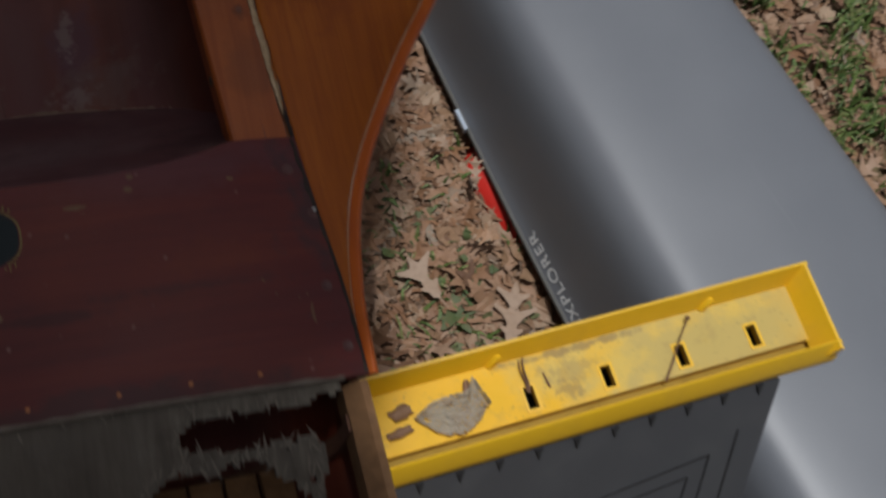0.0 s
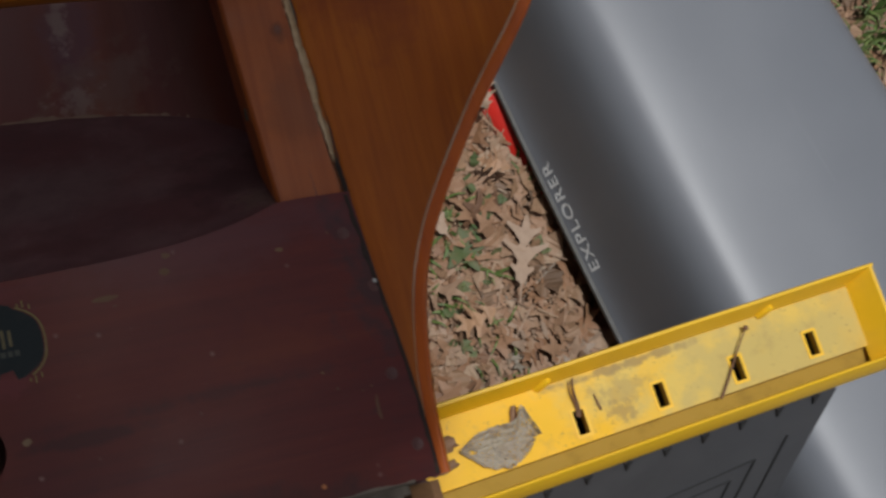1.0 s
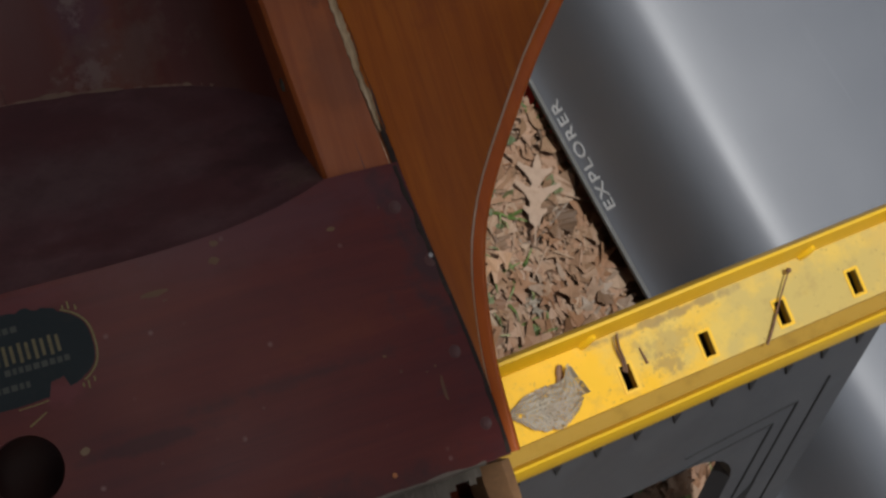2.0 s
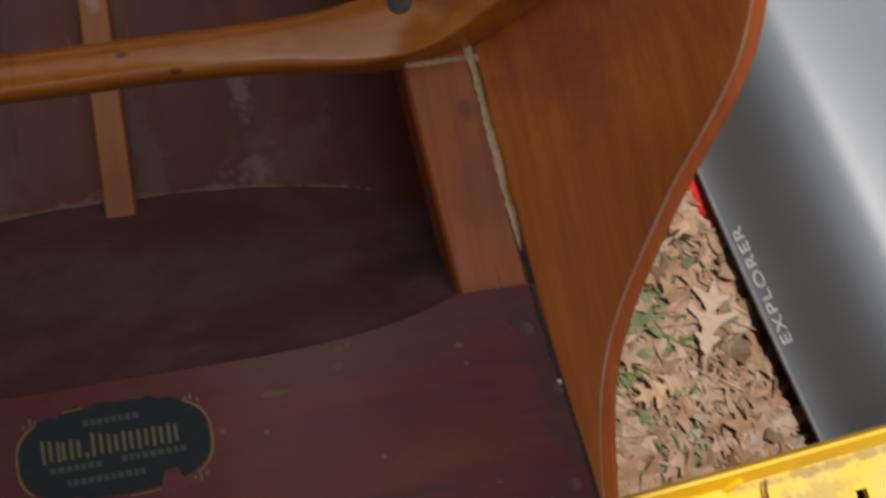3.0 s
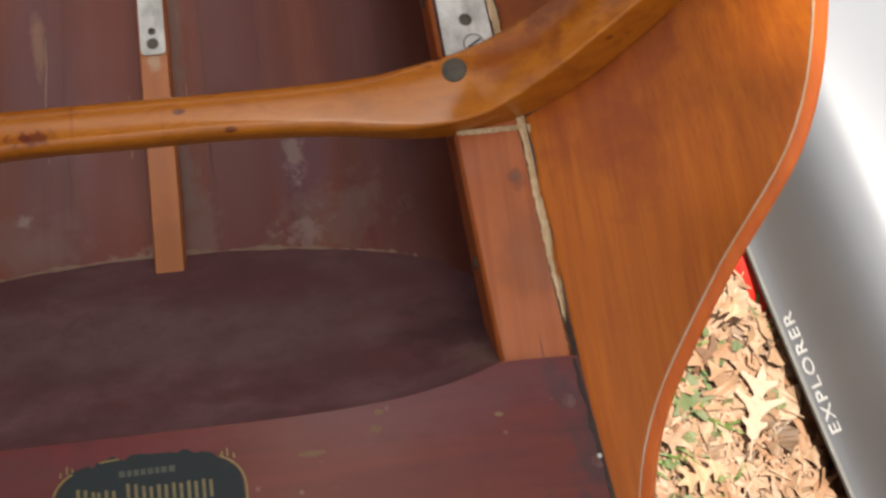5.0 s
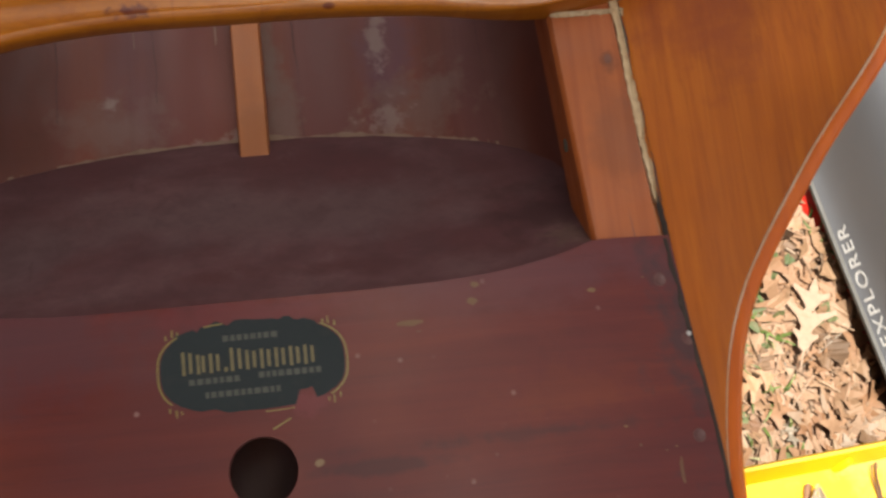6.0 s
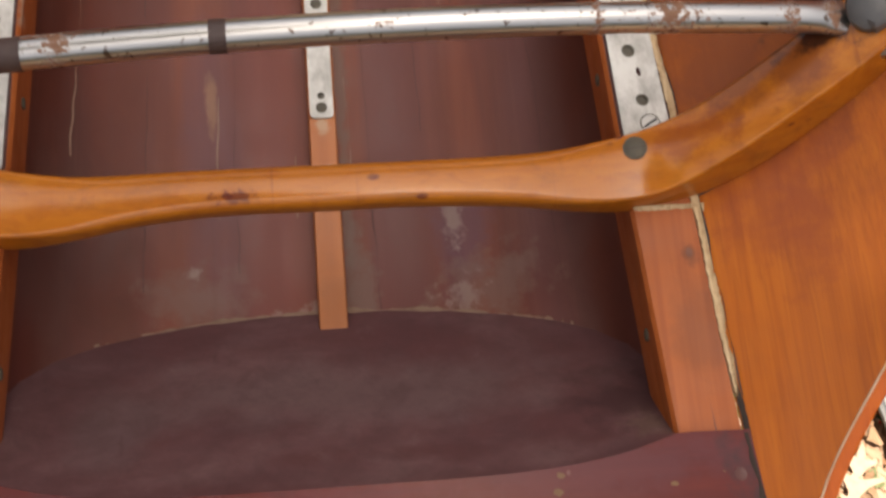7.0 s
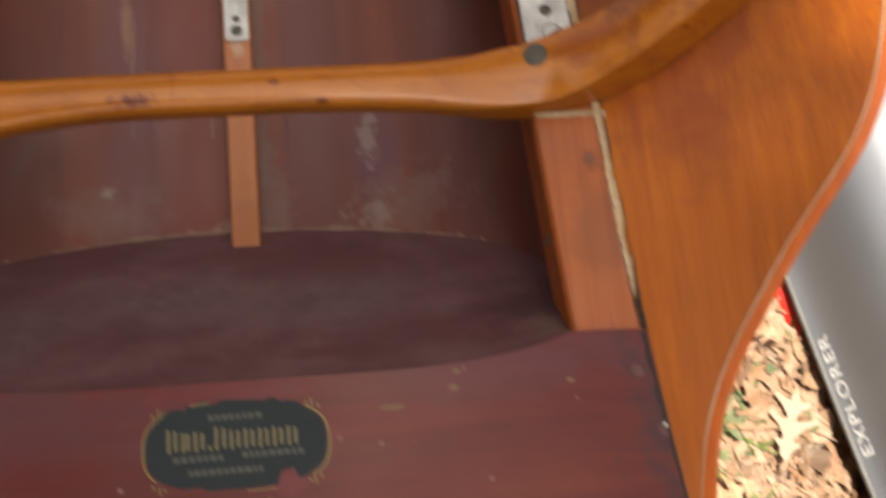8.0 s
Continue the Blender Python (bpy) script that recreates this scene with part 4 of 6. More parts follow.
def build_side_plates():
    for sign in (-1, 1):
        l0, l1 = 0.338, 0.82
        ln = l1 - l0
        holes = [circle(x, y, r, 12) for x, y, r in ((0.024, 0.043, 0.0062), (0.02, 0.094, 0.0068), (0.017, 0.206, 0.0065), (0.016, 0.236, 0.0045), (0.015, 0.258, 0.0062), (0.014, 0.33, 0.0062), (0.013, 0.41, 0.0062))]
        holes.append(circle(0.026, 0.072, 0.0024, 10, 0.005))
        bm = plate(box_outline(0, 0, 0.045, ln, 0.008), holes, 0, 0.0022)
        for v in bm.verts:
            l = l0 + v.co.y
            k = 1 - 0.28 * (v.co.y / ln)
            v.co = Vector((sign * (side_in(l) + 0.006 + v.co.x * k), l, INTOP + 0.0006 + v.co.z))
        p = part("track_plate", bm, ALLOY, BOAT, "broad perforated aluminium plate, weathered", smooth=False)
        bm = plate(box_outline(-0.0028, -0.003, 0.048, ln, 0.009), [], 0, 0.0006)
        for v in bm.verts:
            l = l0 + v.co.y
            k = 1 - 0.28 * (v.co.y / ln)
            v.co = Vector((sign * (side_in(l) + 0.006 + v.co.x * k), l, INTOP - 0.0002 + v.co.z))
        part("plate_bed", bm, SEAMDARK, p, "dark dirt line round the plate", smooth=False)
        for x, y, r in ((0.024, 0.043, 0.0062), (0.02, 0.094, 0.0068), (0.017, 0.206, 0.0065), (0.015, 0.258, 0.0062), (0.014, 0.33, 0.0062), (0.013, 0.41, 0.0062)):
            l = l0 + y
            sl = part("threaded_insert", lathe([(r * 1.05, -0.0002), (r * 1.05, 0.0012), (r * 0.72, 0.0012), (r * 0.6, 0.0002), (r * 0.2, 0.0001)], 16), BOLTHEAD, p, "dark threaded insert in a hole")
            sl.matrix_local = pose(sign * (side_in(l) + 0.006 + x * (1 - 0.28 * y / ln)), l, INTOP + 0.0004)
        for x, y, r in ((0.027, 0.019, 0.0085), (0.02, 0.15, 0.006), (0.017, 0.29, 0.006)):
            l = l0 + y
            ring = part("countersink", lathe([(r * 1.14, -0.0002), (r * 1.14, 0.0002), (r * 0.5, 0.0002)], 20), BOLTHEAD, p, "dark ring round a screw")
            ring.matrix_local = pose(sign * (side_in(l) + 0.006 + x * (1 - 0.28 * y / ln)), l, INTOP + 0.0028)
            s = part("screw", screw_mesh(r, 0.0009, 18), STEEL, p, "slotted screw head")
            s.matrix_local = pose(sign * (side_in(l) + 0.006 + x * (1 - 0.28 * y / ln)), l, INTOP + 0.0026, 0, 0, 15 + 900 * y)
            part("slot", plate(box_outline(-r * 0.86, -r * 0.13, r * 0.86, r * 0.13), [], 0.0008, 0.00115), BLACK, s, "dark screw slot", smooth=False)


def bar_section(w, h, front, back, low):
    """A bar's section with its own rounding at each corner, front to the left."""
    out = []
    for cx, cy, r, a0 in ((w / 2, -h / 2, back, -90), (w / 2, h / 2, back, 0), (-w / 2, h / 2, front, 90), (-w / 2, -h / 2, low, 180)):
        x, y = cx - math.copysign(r, cx), cy - math.copysign(r, cy)
        out += [(x + r * math.cos(radians(a0 + 90 * i / 6)), y + r * math.sin(radians(a0 + 90 * i / 6))) for i in range(7)]
    return out


def build_thwart():
    half = [(0.0, 0.3040, 0.957, 0.040, 0.034, 2.6), (0.08, 0.3040, 0.957, 0.040, 0.034, 2.6), (0.16, 0.3028, 0.956, 0.0450, 0.033, 2.8),
            (0.22, 0.3018, 0.955, 0.0545, 0.032, 3.6), (0.265, 0.3050, 0.954, 0.0612, 0.035, 6), (0.30, 0.310, 0.956, 0.063, 0.042, 9),
            (0.335, 0.318, 0.968, 0.062, 0.048, 10), (0.37, 0.329, 0.990, 0.061, 0.050, 10), (0.41, 0.348, 1.020, 0.061, 0.048, 10),
            (0.45, 0.369, 1.051, 0.062, 0.045, 10), (0.485, 0.389, 1.079, 0.062, 0.043, 10), (0.53, 0.413, 1.116, 0.062, 0.041, 10)]
    ss = frange(-0.53, 0.53, 107)
    cols = [spline([h[0] for h in half], [h[i] for h in half]) for i in range(1, 6)]

    def centre(s):
        k = min(1.0, max(0.0, (-s - 0.10) / 0.17))
        return Vector((s, cols[0](abs(s)) - 0.006 * k * k * (3 - 2 * k), cols[1](abs(s))))

    path, secs = [], []
    for s in ss:
        t = (centre(s + 0.004) - centre(s - 0.004)).normalized()
        across = Vector((0, 1, 0))
        across = (across - t * across.dot(t)).normalized()
        up = t.cross(across)
        path.append((centre(s), across, up))
        k = min(1.0, max(0.0, (abs(s) - 0.17) / 0.11))
        k = k * k * (3 - 2 * k)
        secs.append(bar_section(cols[2](abs(s)), cols[3](abs(s)), 0.0095 * (1 - k) + 0.0030 * k, 0.0120 * (1 - k) + 0.0045 * k, 0.0165 * (1 - k) + 0.003 * k))
    verts, faces = sweep(path, secs)
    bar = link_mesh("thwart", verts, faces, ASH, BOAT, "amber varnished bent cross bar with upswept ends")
    for sign in (-1, 1):
        b = part("bolt", lathe([(0.0112, -0.002), (0.0112, 0.0010), (0.0104, 0.0017), (0.0092, 0.0013), (0.0086, 0.0018), (0.004, 0.0022)], 22), BOLTHEAD, bar, "round tarnished bolt head")
        b.matrix_local = pose(0.2795 if sign > 0 else -0.296, 0.3225 if sign > 0 else 0.320, 0.9725, 0, -10 * sign, 0)
        part("slot", plate(box_outline(-0.0085, -0.0005, 0.0085, 0.0005), [], 0.0018, 0.0023), TAPE, b, "dark worn slot", smooth=False)
    # dark open joint where the upswept end meets the side board
    for sign in (-1, 1):
        verts = []
        qs = frange(0.335, 0.484, 40)
        for q in qs:
            l0 = cols[0](q) - cols[2](q) / 2 - 0.003
            a, b = side_out(l0) - 0.004, rim_s(l0)
            v = (q - a) / (b - a)
            z = INTOP - 0.004 + (rim_z(l0) - INTOP + 0.004) * (v - 0.10 * math.sin(math.pi * v))
            w = 0.0012 + 0.0009 * noise.noise((q * 60, sign, 0))
            verts += [(sign * q, l0 + 0.006, z + 0.0012), (sign * q, l0 - w, z + 0.0012)]
        link_mesh("joint_gap", verts, grid_faces(len(qs), 2), TAPE, bar, "dark dirty joint line")
    # rough filler where the rail butts against the bar
    rnd = random.Random(3)
    for sign in (-1, 1):
        xs = frange(side_in(0.27) + 0.002, side_out(0.27) + 0.004, 24)
        verts = []
        for x in xs:
            d = 0.0002 + 0.0013 * rnd.random() ** 2 + (0.003 if x > side_out(0.27) - 0.004 else 0)
            verts += [(sign * x, 0.276, INTOP + 0.004), (sign * x, 0.2740 - 0.2 * d, INTOP + 0.002), (sign * x, 0.2732 - d, INTOP + 0.0006)]
        link_mesh("split_edge", verts, grid_faces(len(xs), 3), RAWWOOD, bar, "splintered bare wood at a joint", smooth=False)


def build_tube():
    ss = frange(-0.452, 0.452, 60)

    def centre(s):
        return Vector((s, 0.3857 + 0.0143 * s, 1.0969 + 0.0262 * s - 0.18 * s * s))

    path, secs = [], []
    for s in ss:
        t = (centre(s + 0.004) - centre(s - 0.004)).normalized()
        across = Vector((0, 1, 0))
        path.append((centre(s), across, t.cross(across)))
        k = min(1, max(0, (abs(s) - 0.42) / 0.03))
        secs.append([(0.0134 * (1 + 0.30 * k) * math.cos(a), 0.0134 * (1 - 0.5 * k) * math.sin(a)) for a in [2 * math.pi * i / 20 for i in range(20)]])
    verts, faces = sweep(path, secs)
    tube = link_mesh("brace_tube", verts, faces, CHROME, BOAT, "rust flecked chrome tube across the boat")
    for lo, hi, lab in ((-0.084, -0.070, "dark band of old tape"), (-0.34, -0.231, "brown tape wrapping")):
        seg = frange(lo, hi, 6)
        pth = [(centre(s), Vector((0, 1, 0)), Vector((0, 0, 1))) for s in seg]
        v, f = sweep(pth, [rounded(0.0278 + 0.0006 * (i % 2), 0.0278, 2.0, 18) for i in range(len(seg))])
        link_mesh("tape", v, f, TAPE, tube, lab)
    for sign in (-1, 1):
        c = centre(0.468 * sign)
        bm = lathe([(0.030, -0.006), (0.033, -0.004), (0.033, 0.003), (0.030, 0.006)], 26)
        lug = part("lug", bm, CHROME, tube, "flattened chrome end lug")
        lug.matrix_local = pose(c.x + 0.006 * sign, c.y - 0.010, c.z + 0.014, 0, -33 * sign, 0)
        bm = lathe([(0.023, 0.0), (0.023, 0.013), (0.020, 0.016), (0.006, 0.0175)], 6)
        nut = part("bolt", bm, CAPGREY, lug, "worn dull grey hexagon bolt")
        nut.matrix_local = pose(0.002 * sign, 0.006, 0.004, -6, 6 * sign, 14)
        bm = lathe([(0.0195, -0.004), (0.0195, 0.004), (0.017, 0.008), (0.010, 0.0105), (0.003, 0.0112)], 24)
        nut = part("bolt_cap", bm, CAPGREY, lug, "grey rounded bolt end")
        nut.matrix_local = pose(-0.006 * sign, 0.008, 0.016, 20, 0, 0) @ Matrix.Diagonal((0.9, 1.12, 1, 1))
        bm = lathe([(0.012, -0.05), (0.012, 0.0)], 14)
        post = part("spacer", bm, CHROME, lug, "short metal spacer under the lug")
        post.matrix_local = pose(0, 0, -0.004)


def build_decal(deck):
    cs, cl = 0.0, -0.0125

    def lay(name, outline, mat, lift, label=""):
        bm = plate(outline, [], 0, 0.00012)
        for v in bm.verts:
            s, l = cs + v.co.x, cl + v.co.y
            v.co = Vector((s, l, deck_z(s) + lift + v.co.z))
        bmesh.ops.triangulate(bm, faces=bm.faces)
        return part(name, bm, mat, badge, label, smooth=False) if badge else part(name, bm, mat, deck, label, smooth=False)

    rnd = random.Random(21)
    badge = None
    out = []
    for i in range(110):
        a = 2 * math.pi * i / 110
        c, s = math.cos(a), math.sin(a)
        x = 0.0715 * math.copysign(abs(c) ** 0.72, c)
        y = 0.0345 * math.copysign(abs(s) ** 0.72, s)
        torn = 0.0
        if 0.9 < a < 2.5:
            torn = 0.006 * noise.noise((a * 9, 0, 0)) + 0.002
        if 4.2 < a < 5.6:
            torn = -0.007 * max(0, noise.noise((a * 4, 7, 0))) - (0.010 if 5.05 < a < 5.3 else 0)
        out.append((x, y + torn * (1 if s > 0 else -1) + 0.0008 * rnd.random()))
    badge = lay("transfer", out, DECALBLACK, 0.0003, "worn black and gold oval maker's transfer")
    # gold outline in broken strokes
    for a0, a1, w in ((-0.75, 0.85, 0.0013), (2.35, 3.75, 0.0013), (1.75, 1.95, 0.0012), (4.75, 5.0, 0.001)):
        pts = frange(a0, a1, 26)
        ro, ri = [], []
        for a in pts:
            c, s = math.cos(a), math.sin(a)
            x, y = math.copysign(abs(c) ** 0.72, c), math.copysign(abs(s) ** 0.72, s)
            ro.append((0.074 * x, 0.0365 * y))
            ri.append(((0.074 - w) * x, (0.0365 - w * 0.8) * y))
        lay("gold_line", ro + ri[::-1], GOLD, 0.0006)
    for sx, sy in ((1, 1), (-1, 1), (1, -1), (-1, -1)):
        x, y = 0.0600 * sx, 0.0285 * sy
        for dx, dy, hh in ((0, 0, 0.006), (0.005, -0.002, 0.004), (-0.004, 0.001, 0.003)):
            lay("flourish", [(x + dx * sx, y + dy * sy), (x + (dx + 0.0014) * sx, y + dy * sy), (x + (dx + 0.001) * sx, y + (dy + hh) * sy), (x + (dx + 0.0002) * sx, y + (dy + hh) * sy)], GOLD, 0.0006)
    # writing as plain upright bars
    x = -0.0545
    for i, (w, h) in enumerate(((0.0085, 0.0150), (0.0070, 0.0125), (0.0085, 0.0125), (0.0022, 0.003), (0.0090, 0.0150), (0.0085, 0.0125), (0.0085, 0.0125), (0.0085, 0.0125), (0.0085, 0.0125), (0.0085, 0.0125))):
        t = 0.0025
        h *= 1.22
        lay("letter_bar", box_outline(x, -0.0022, x + t, h - 0.0022), LETTERGOLD, 0.0006)
        if w > 0.005:
            lay("letter_bar", box_outline(x + w - t - 0.0006, -0.0010, x + w - 0.0006, h - 0.0032), LETTERGOLD, 0.0006)
        x += w + 0.0028
    for x0, x1, y in ((-0.05, -0.012, -0.0105), (0.004, 0.052, -0.0095), (-0.022, 0.018, 0.0215), (-0.038, 0.02, -0.0215)):
        x = x0
        while x < x1:
            w = 0.0028 + 0.002 * rnd.random()
            lay("small_bar", box_outline(x, y, x + w, y + 0.0046), FAINT, 0.0006)
            x += w + 0.0016
    lay("scratch", [(0.012, -0.051), (0.026, -0.0435), (0.026, -0.0425), (0.0115, -0.0498)], GOLD, 0.0006)


def build_open_end():
    """The broken end of the boat behind the deck: a rotten sloping board with holes, ribs and side timbers."""
    rnd = random.Random(12)
    nx, ny = 110, 44

    def at(s, k):
        l = -0.192 - 0.20 * k
        z = deck_z(s) - 0.007 - 0.004 * k - 0.11 * k * k
        rough = noise.noise((s * 26, l * 26, 0)) * 0.004 + noise.noise((s * 90, l * 90, 3)) * 0.002
        return Vector((s, l, z + rough * min(1, k * 8)))

    def gone(s, k):
        j = 0.05 * noise.noise((s * 20, k * 5, 1)) + 0.03 * noise.noise((s * 60, k * 14, 5))
        edge = s > 0.315 + 0.25 * j and k > 0.10 + j
        one = abs((s - 0.262 - 0.4 * j) / 0.085) ** 2.2 + abs((k - 0.19) / (0.085 + 0.7 * j)) ** 2.0 < 1
        two = abs((s - 0.22 - 0.3 * j) / (0.085 + 0.4 * j)) ** 3 + abs((k - 0.60) / (0.25 + j)) ** 3 < 1
        return one or two or edge

    ss, ks = frange(-0.345, 0.345, nx), frange(0, 1, ny)
    keep = {}
    for i in range(nx - 1):
        for j in range(ny - 1):
            s, k = (ss[i] + ss[i + 1]) / 2, (ks[j] + ks[j + 1]) / 2
            keep[i, j] = not gone(s, k)
    verts = [at(s, k) for s in ss for k in ks]
    n = len(verts)
    verts += [v + Vector((0, 0.002, -0.009)) for v in verts]
    faces = []
    for (i, j), ok in keep.items():
        if not ok:
            continue
        a, b, c, d = i * ny + j, (i + 1) * ny + j, (i + 1) * ny + j + 1, i * ny + j + 1
        faces += [(a, b, c, d), (d + n, c + n, b + n, a + n)]
        for (p, q), (di, dj) in (((a, b), (0, -1)), ((b, c), (1, 0)), ((c, d), (0, 1)), ((d, a), (-1, 0))):
            if not keep.get((i + di, j + dj), False):
                faces.append((q, p, p + n, q + n))
    board = link_mesh("end_board", verts, faces, WORNEDGE, BOAT, "rotten grey brown end board with ragged holes", smooth=False)
    # torn pale lip of the deck board
    xs = frange(-0.35, 0.35, 160)
    lip = []
    for x in xs:
        w = max(0.0002, 0.0009 + 0.0016 * noise.noise((x * 40, 2, 0)) + 0.0008 * rnd.random())
        lip += [(x, -0.1955 + w, deck_z(x) + 0.0003), (x, -0.1962, deck_z(x) + 0.0002), (x, -0.1968 - w, deck_z(x) - 0.004)]
    link_mesh("torn_lip", lip, grid_faces(len(xs), 3), PALESPLIT, board, "torn pale edge of the deck board", smooth=False)
    # pale splinters round the holes and along the deck edge
    verts, faces = [], []
    tries = 0
    while len(faces) < 150 and tries < 60000:
        tries += 1
        s, k = rnd.uniform(0.03, 0.315), rnd.uniform(0.02, 1.0)
        edge = gone(s, k) != gone(s + rnd.uniform(-0.008, 0.008), k + rnd.uniform(-0.05, 0.05))
        if not (edge and not gone(s, k)) and not (k < 0.07 and rnd.random() < 0.05):
            continue
        p = at(s, k) + Vector((0, 0, 0.0015 + 0.003 * rnd.random()))
        a = rnd.gauss(1.57, 0.4)
        d, w = Vector((math.cos(a), math.sin(a), rnd.gauss(0, 0.25))), Vector((-math.sin(a), math.cos(a), 0))
        ln, wd = rnd.uniform(0.004, 0.014), rnd.uniform(0.0004, 0.0014)
        base = len(verts)
        verts += [p - d * ln, p - w * wd, p + d * ln, p + w * wd]
        faces.append((base, base + 1, base + 2, base + 3))
    tagged(link_mesh("splintered_wood", verts, faces, PALESPLIT, board, smooth=False), "pale wood splinters", kind="stuff")
    # brown boards standing inside, seen through the holes
    for i in range(5):
        x = 0.135 + 0.036 * i
        bm = bmesh.new()
        bmesh.ops.create_cube(bm, size=1, matrix=pose(x, -0.305, 0.845, 58, 0, 0) @ Matrix.Diagonal((0.034, 0.010, 0.15, 1)))
        bmesh.ops.bevel(bm, geom=bm.edges[:], offset=0.002, segments=1, affect="EDGES")
        part("inner_board", bm, OLDBROWN, BOAT, "worn brown board inside the broken end")
    # plain panel that closes the space under the deck
    sec = section(-0.54)
    outline = [(x, -0.54, z) for x, z in sec]
    verts = outline + [(x, -0.532, z) for x, _, z in outline]
    n = len(outline)
    faces = [tuple(range(n)), tuple(range(2 * n - 1, n - 1, -1))] + [(i, (i + 1) % n, (i + 1) % n + n, i + n) for i in range(n)]
    link_mesh("end_panel", verts, faces, OLDRED, BOAT, "plain dark panel at the end of the hull", smooth=False)
    for sign in (-1, 1):
        ls = frange(-0.55, -0.199, 24)
        path = [(Vector((sign * (side_out(l) - 0.0165), l, INTOP - 0.03)), Vector((1, 0, 0)), Vector((0, 0, 1))) for l in ls]
        secs = [[(-0.014, -0.03), (0.012, -0.03), (0.012, 0.024 + 0.004 * noise.noise((l * 40, 1, 0))), (0.004, 0.026 + 0.004 * noise.noise((l * 50, 7, 0))), (-0.012, 0.012 + 0.004 * noise.noise((l * 40, 5, 0)))] for l in ls]
        v, f = sweep(path, secs)
        link_mesh("side_timber", v, f, OLDBROWN if sign > 0 else OLDRED, BOAT, "old red brown side timber with a ragged top edge")
        for l in (-0.235, -0.40):
            path = []
            for a, z in SEC[::-1]:
                w = hull_half(l)
                path.append((Vector((sign * (w * a - 0.004), l, z + 0.004)), Vector((0, 1, 0)), Vector((-sign, 0, 0.4)).normalized()))
            v, f = sweep(path, [[(-0.008, 0), (0.008, 0), (0.008, 0.01), (-0.008, 0.01)]] * len(path))
            link_mesh("rib", v, f, OLDRED, BOAT, "thin bent wooden rib")


OLDRED = wood("old red brown timber", (0.075, 0.032, 0.02), (0.14, 0.062, 0.036), (0.21, 0.11, 0.07), grain=(50, 4, 50), rough=0.65, coat=0.0, blotch=0.6, tint=(0.05, 0.03, 0.02), bump=0.5)
OLDBROWN = wood("old brown board", (0.14, 0.068, 0.028), (0.24, 0.122, 0.05), (0.33, 0.18, 0.08), grain=(60, 60, 5), rough=0.75, coat=0.0, blotch=0.5, tint=(0.06, 0.04, 0.025), bump=0.5)
PALESPLIT = plastic("pale splinters", (0.19, 0.155, 0.12), (0.10, 0.078, 0.058), 0.9, 50, 0.6)
WORNEDGE = wood("weathered grey broken wood", (0.070, 0.056, 0.043), (0.130, 0.108, 0.082), (0.21, 0.178, 0.138), grain=(75, 9, 9), rough=0.9, coat=0.0, blotch=0.7, tint=(0.04, 0.028, 0.02), bump=0.9)

WORNEDGE.tint((0.080, 0.064, 0.048), (-0.12, -0.30, 0.93), (0.28, 0.2, 0.2), strength=0.75, ragged=0.6, scale=14)


def hull_point(u, l):
    """A point on the inside of the hull; u from -1 to 1 across."""
    a = abs(u)
    i = max(k for k in range(len(SEC) - 1) if SEC[k][0] <= a or k == 0)
    f = (a - SEC[i][0]) / max(SEC[i + 1][0] - SEC[i][0], 1e-6)
    return Vector((math.copysign(a * hull_half(l), u), l, SEC[i][1] * (1 - f) + SEC[i + 1][1] * f))


def build_seams():
    for u, l0, l1, w, mat, lab in ((0.185, 0.24, 1.2, 0.0006, SEAMDARK, "fine dark seam between planks"), (0.38, 0.45, 1.2, 0.0004, SEAMDARK, "fine dark seam between planks"),
                                   (-0.30, 0.30, 1.2, 0.0003, SEAMDARK, "fine dark seam between planks"), (-0.62, 0.28, 1.2, 0.0004, SEAMDARK, "fine dark seam between planks"),
                                   (0.875, 0.545, 0.80, 0.0006, SCUFF, "pale crack along the planking"), (0.545, 0.54, 0.80, 0.0005, SEAMDARK, "dark crack along the planking"), (-0.855, 0.42, 0.62, 0.0006, SCUFF, "pale scratch along the planking"),
                                   (0.80, 0.26, 1.2, 0.0004, SEAMDARK, "fine dark seam between planks"),
                                   (0.50, 0.56, 0.67, 0.0006, SCUFF, "pale scratch along the planking"), (0.44, 0.60, 0.74, 0.0005, SCUFF, "pale scratch along the planking"), 
                                   (-0.09, 0.36, 0.43, 0.0011, SCUFF, "pale scratch along the planking"), (-0.36, 0.36, 0.50, 0.0007, SCUFF, "pale scratch along the planking"), (0.11, 0.40, 0.52, 0.0012, SCUFF, "pale scratch along the planking")):
        ls = frange(l0, l1, 90)
        verts = []
        for l in ls:
            c = u + 0.012 * noise.noise((l * 6, u * 9, 0)) + 0.008 * noise.noise((l * 35, u, 2))
            ww = w * max(0.05, 0.6 + 1.3 * noise.noise((l * 12, u * 5, 4))) / 0.3
            for d in (-ww, ww):
                verts.append(hull_point(c + d, l) + Vector((-0.0003 * math.copysign(abs(u) ** 2, u), 0, 0.0005)))
        link_mesh("plank_seam", verts, grid_faces(len(ls), 2), mat, BOAT, lab)
    for sign in (-1, 1):
        ls = frange(-0.194, 0.066, 60)
        verts = []
        for l in ls:
            o = side_out(l) - 0.003
            j = 0.0012 * noise.noise((l * 60, sign, 0))
            for s in (o - 0.0026 - 3 * j, o - 0.0016 - 2 * j, o + 0.001, o + 0.0012):
                verts.append((sign * s, l, deck_z(s) + (0.0002 if s < o - 0.0021 - 2.5 * j else 0.0007) - (0.008 if s > o + 0.0011 else 0)))
        link_mesh("deck_edge", verts, grid_faces(len(ls), 4), EDGEGREY, BOAT, "dark grey worn sealant along the deck side")


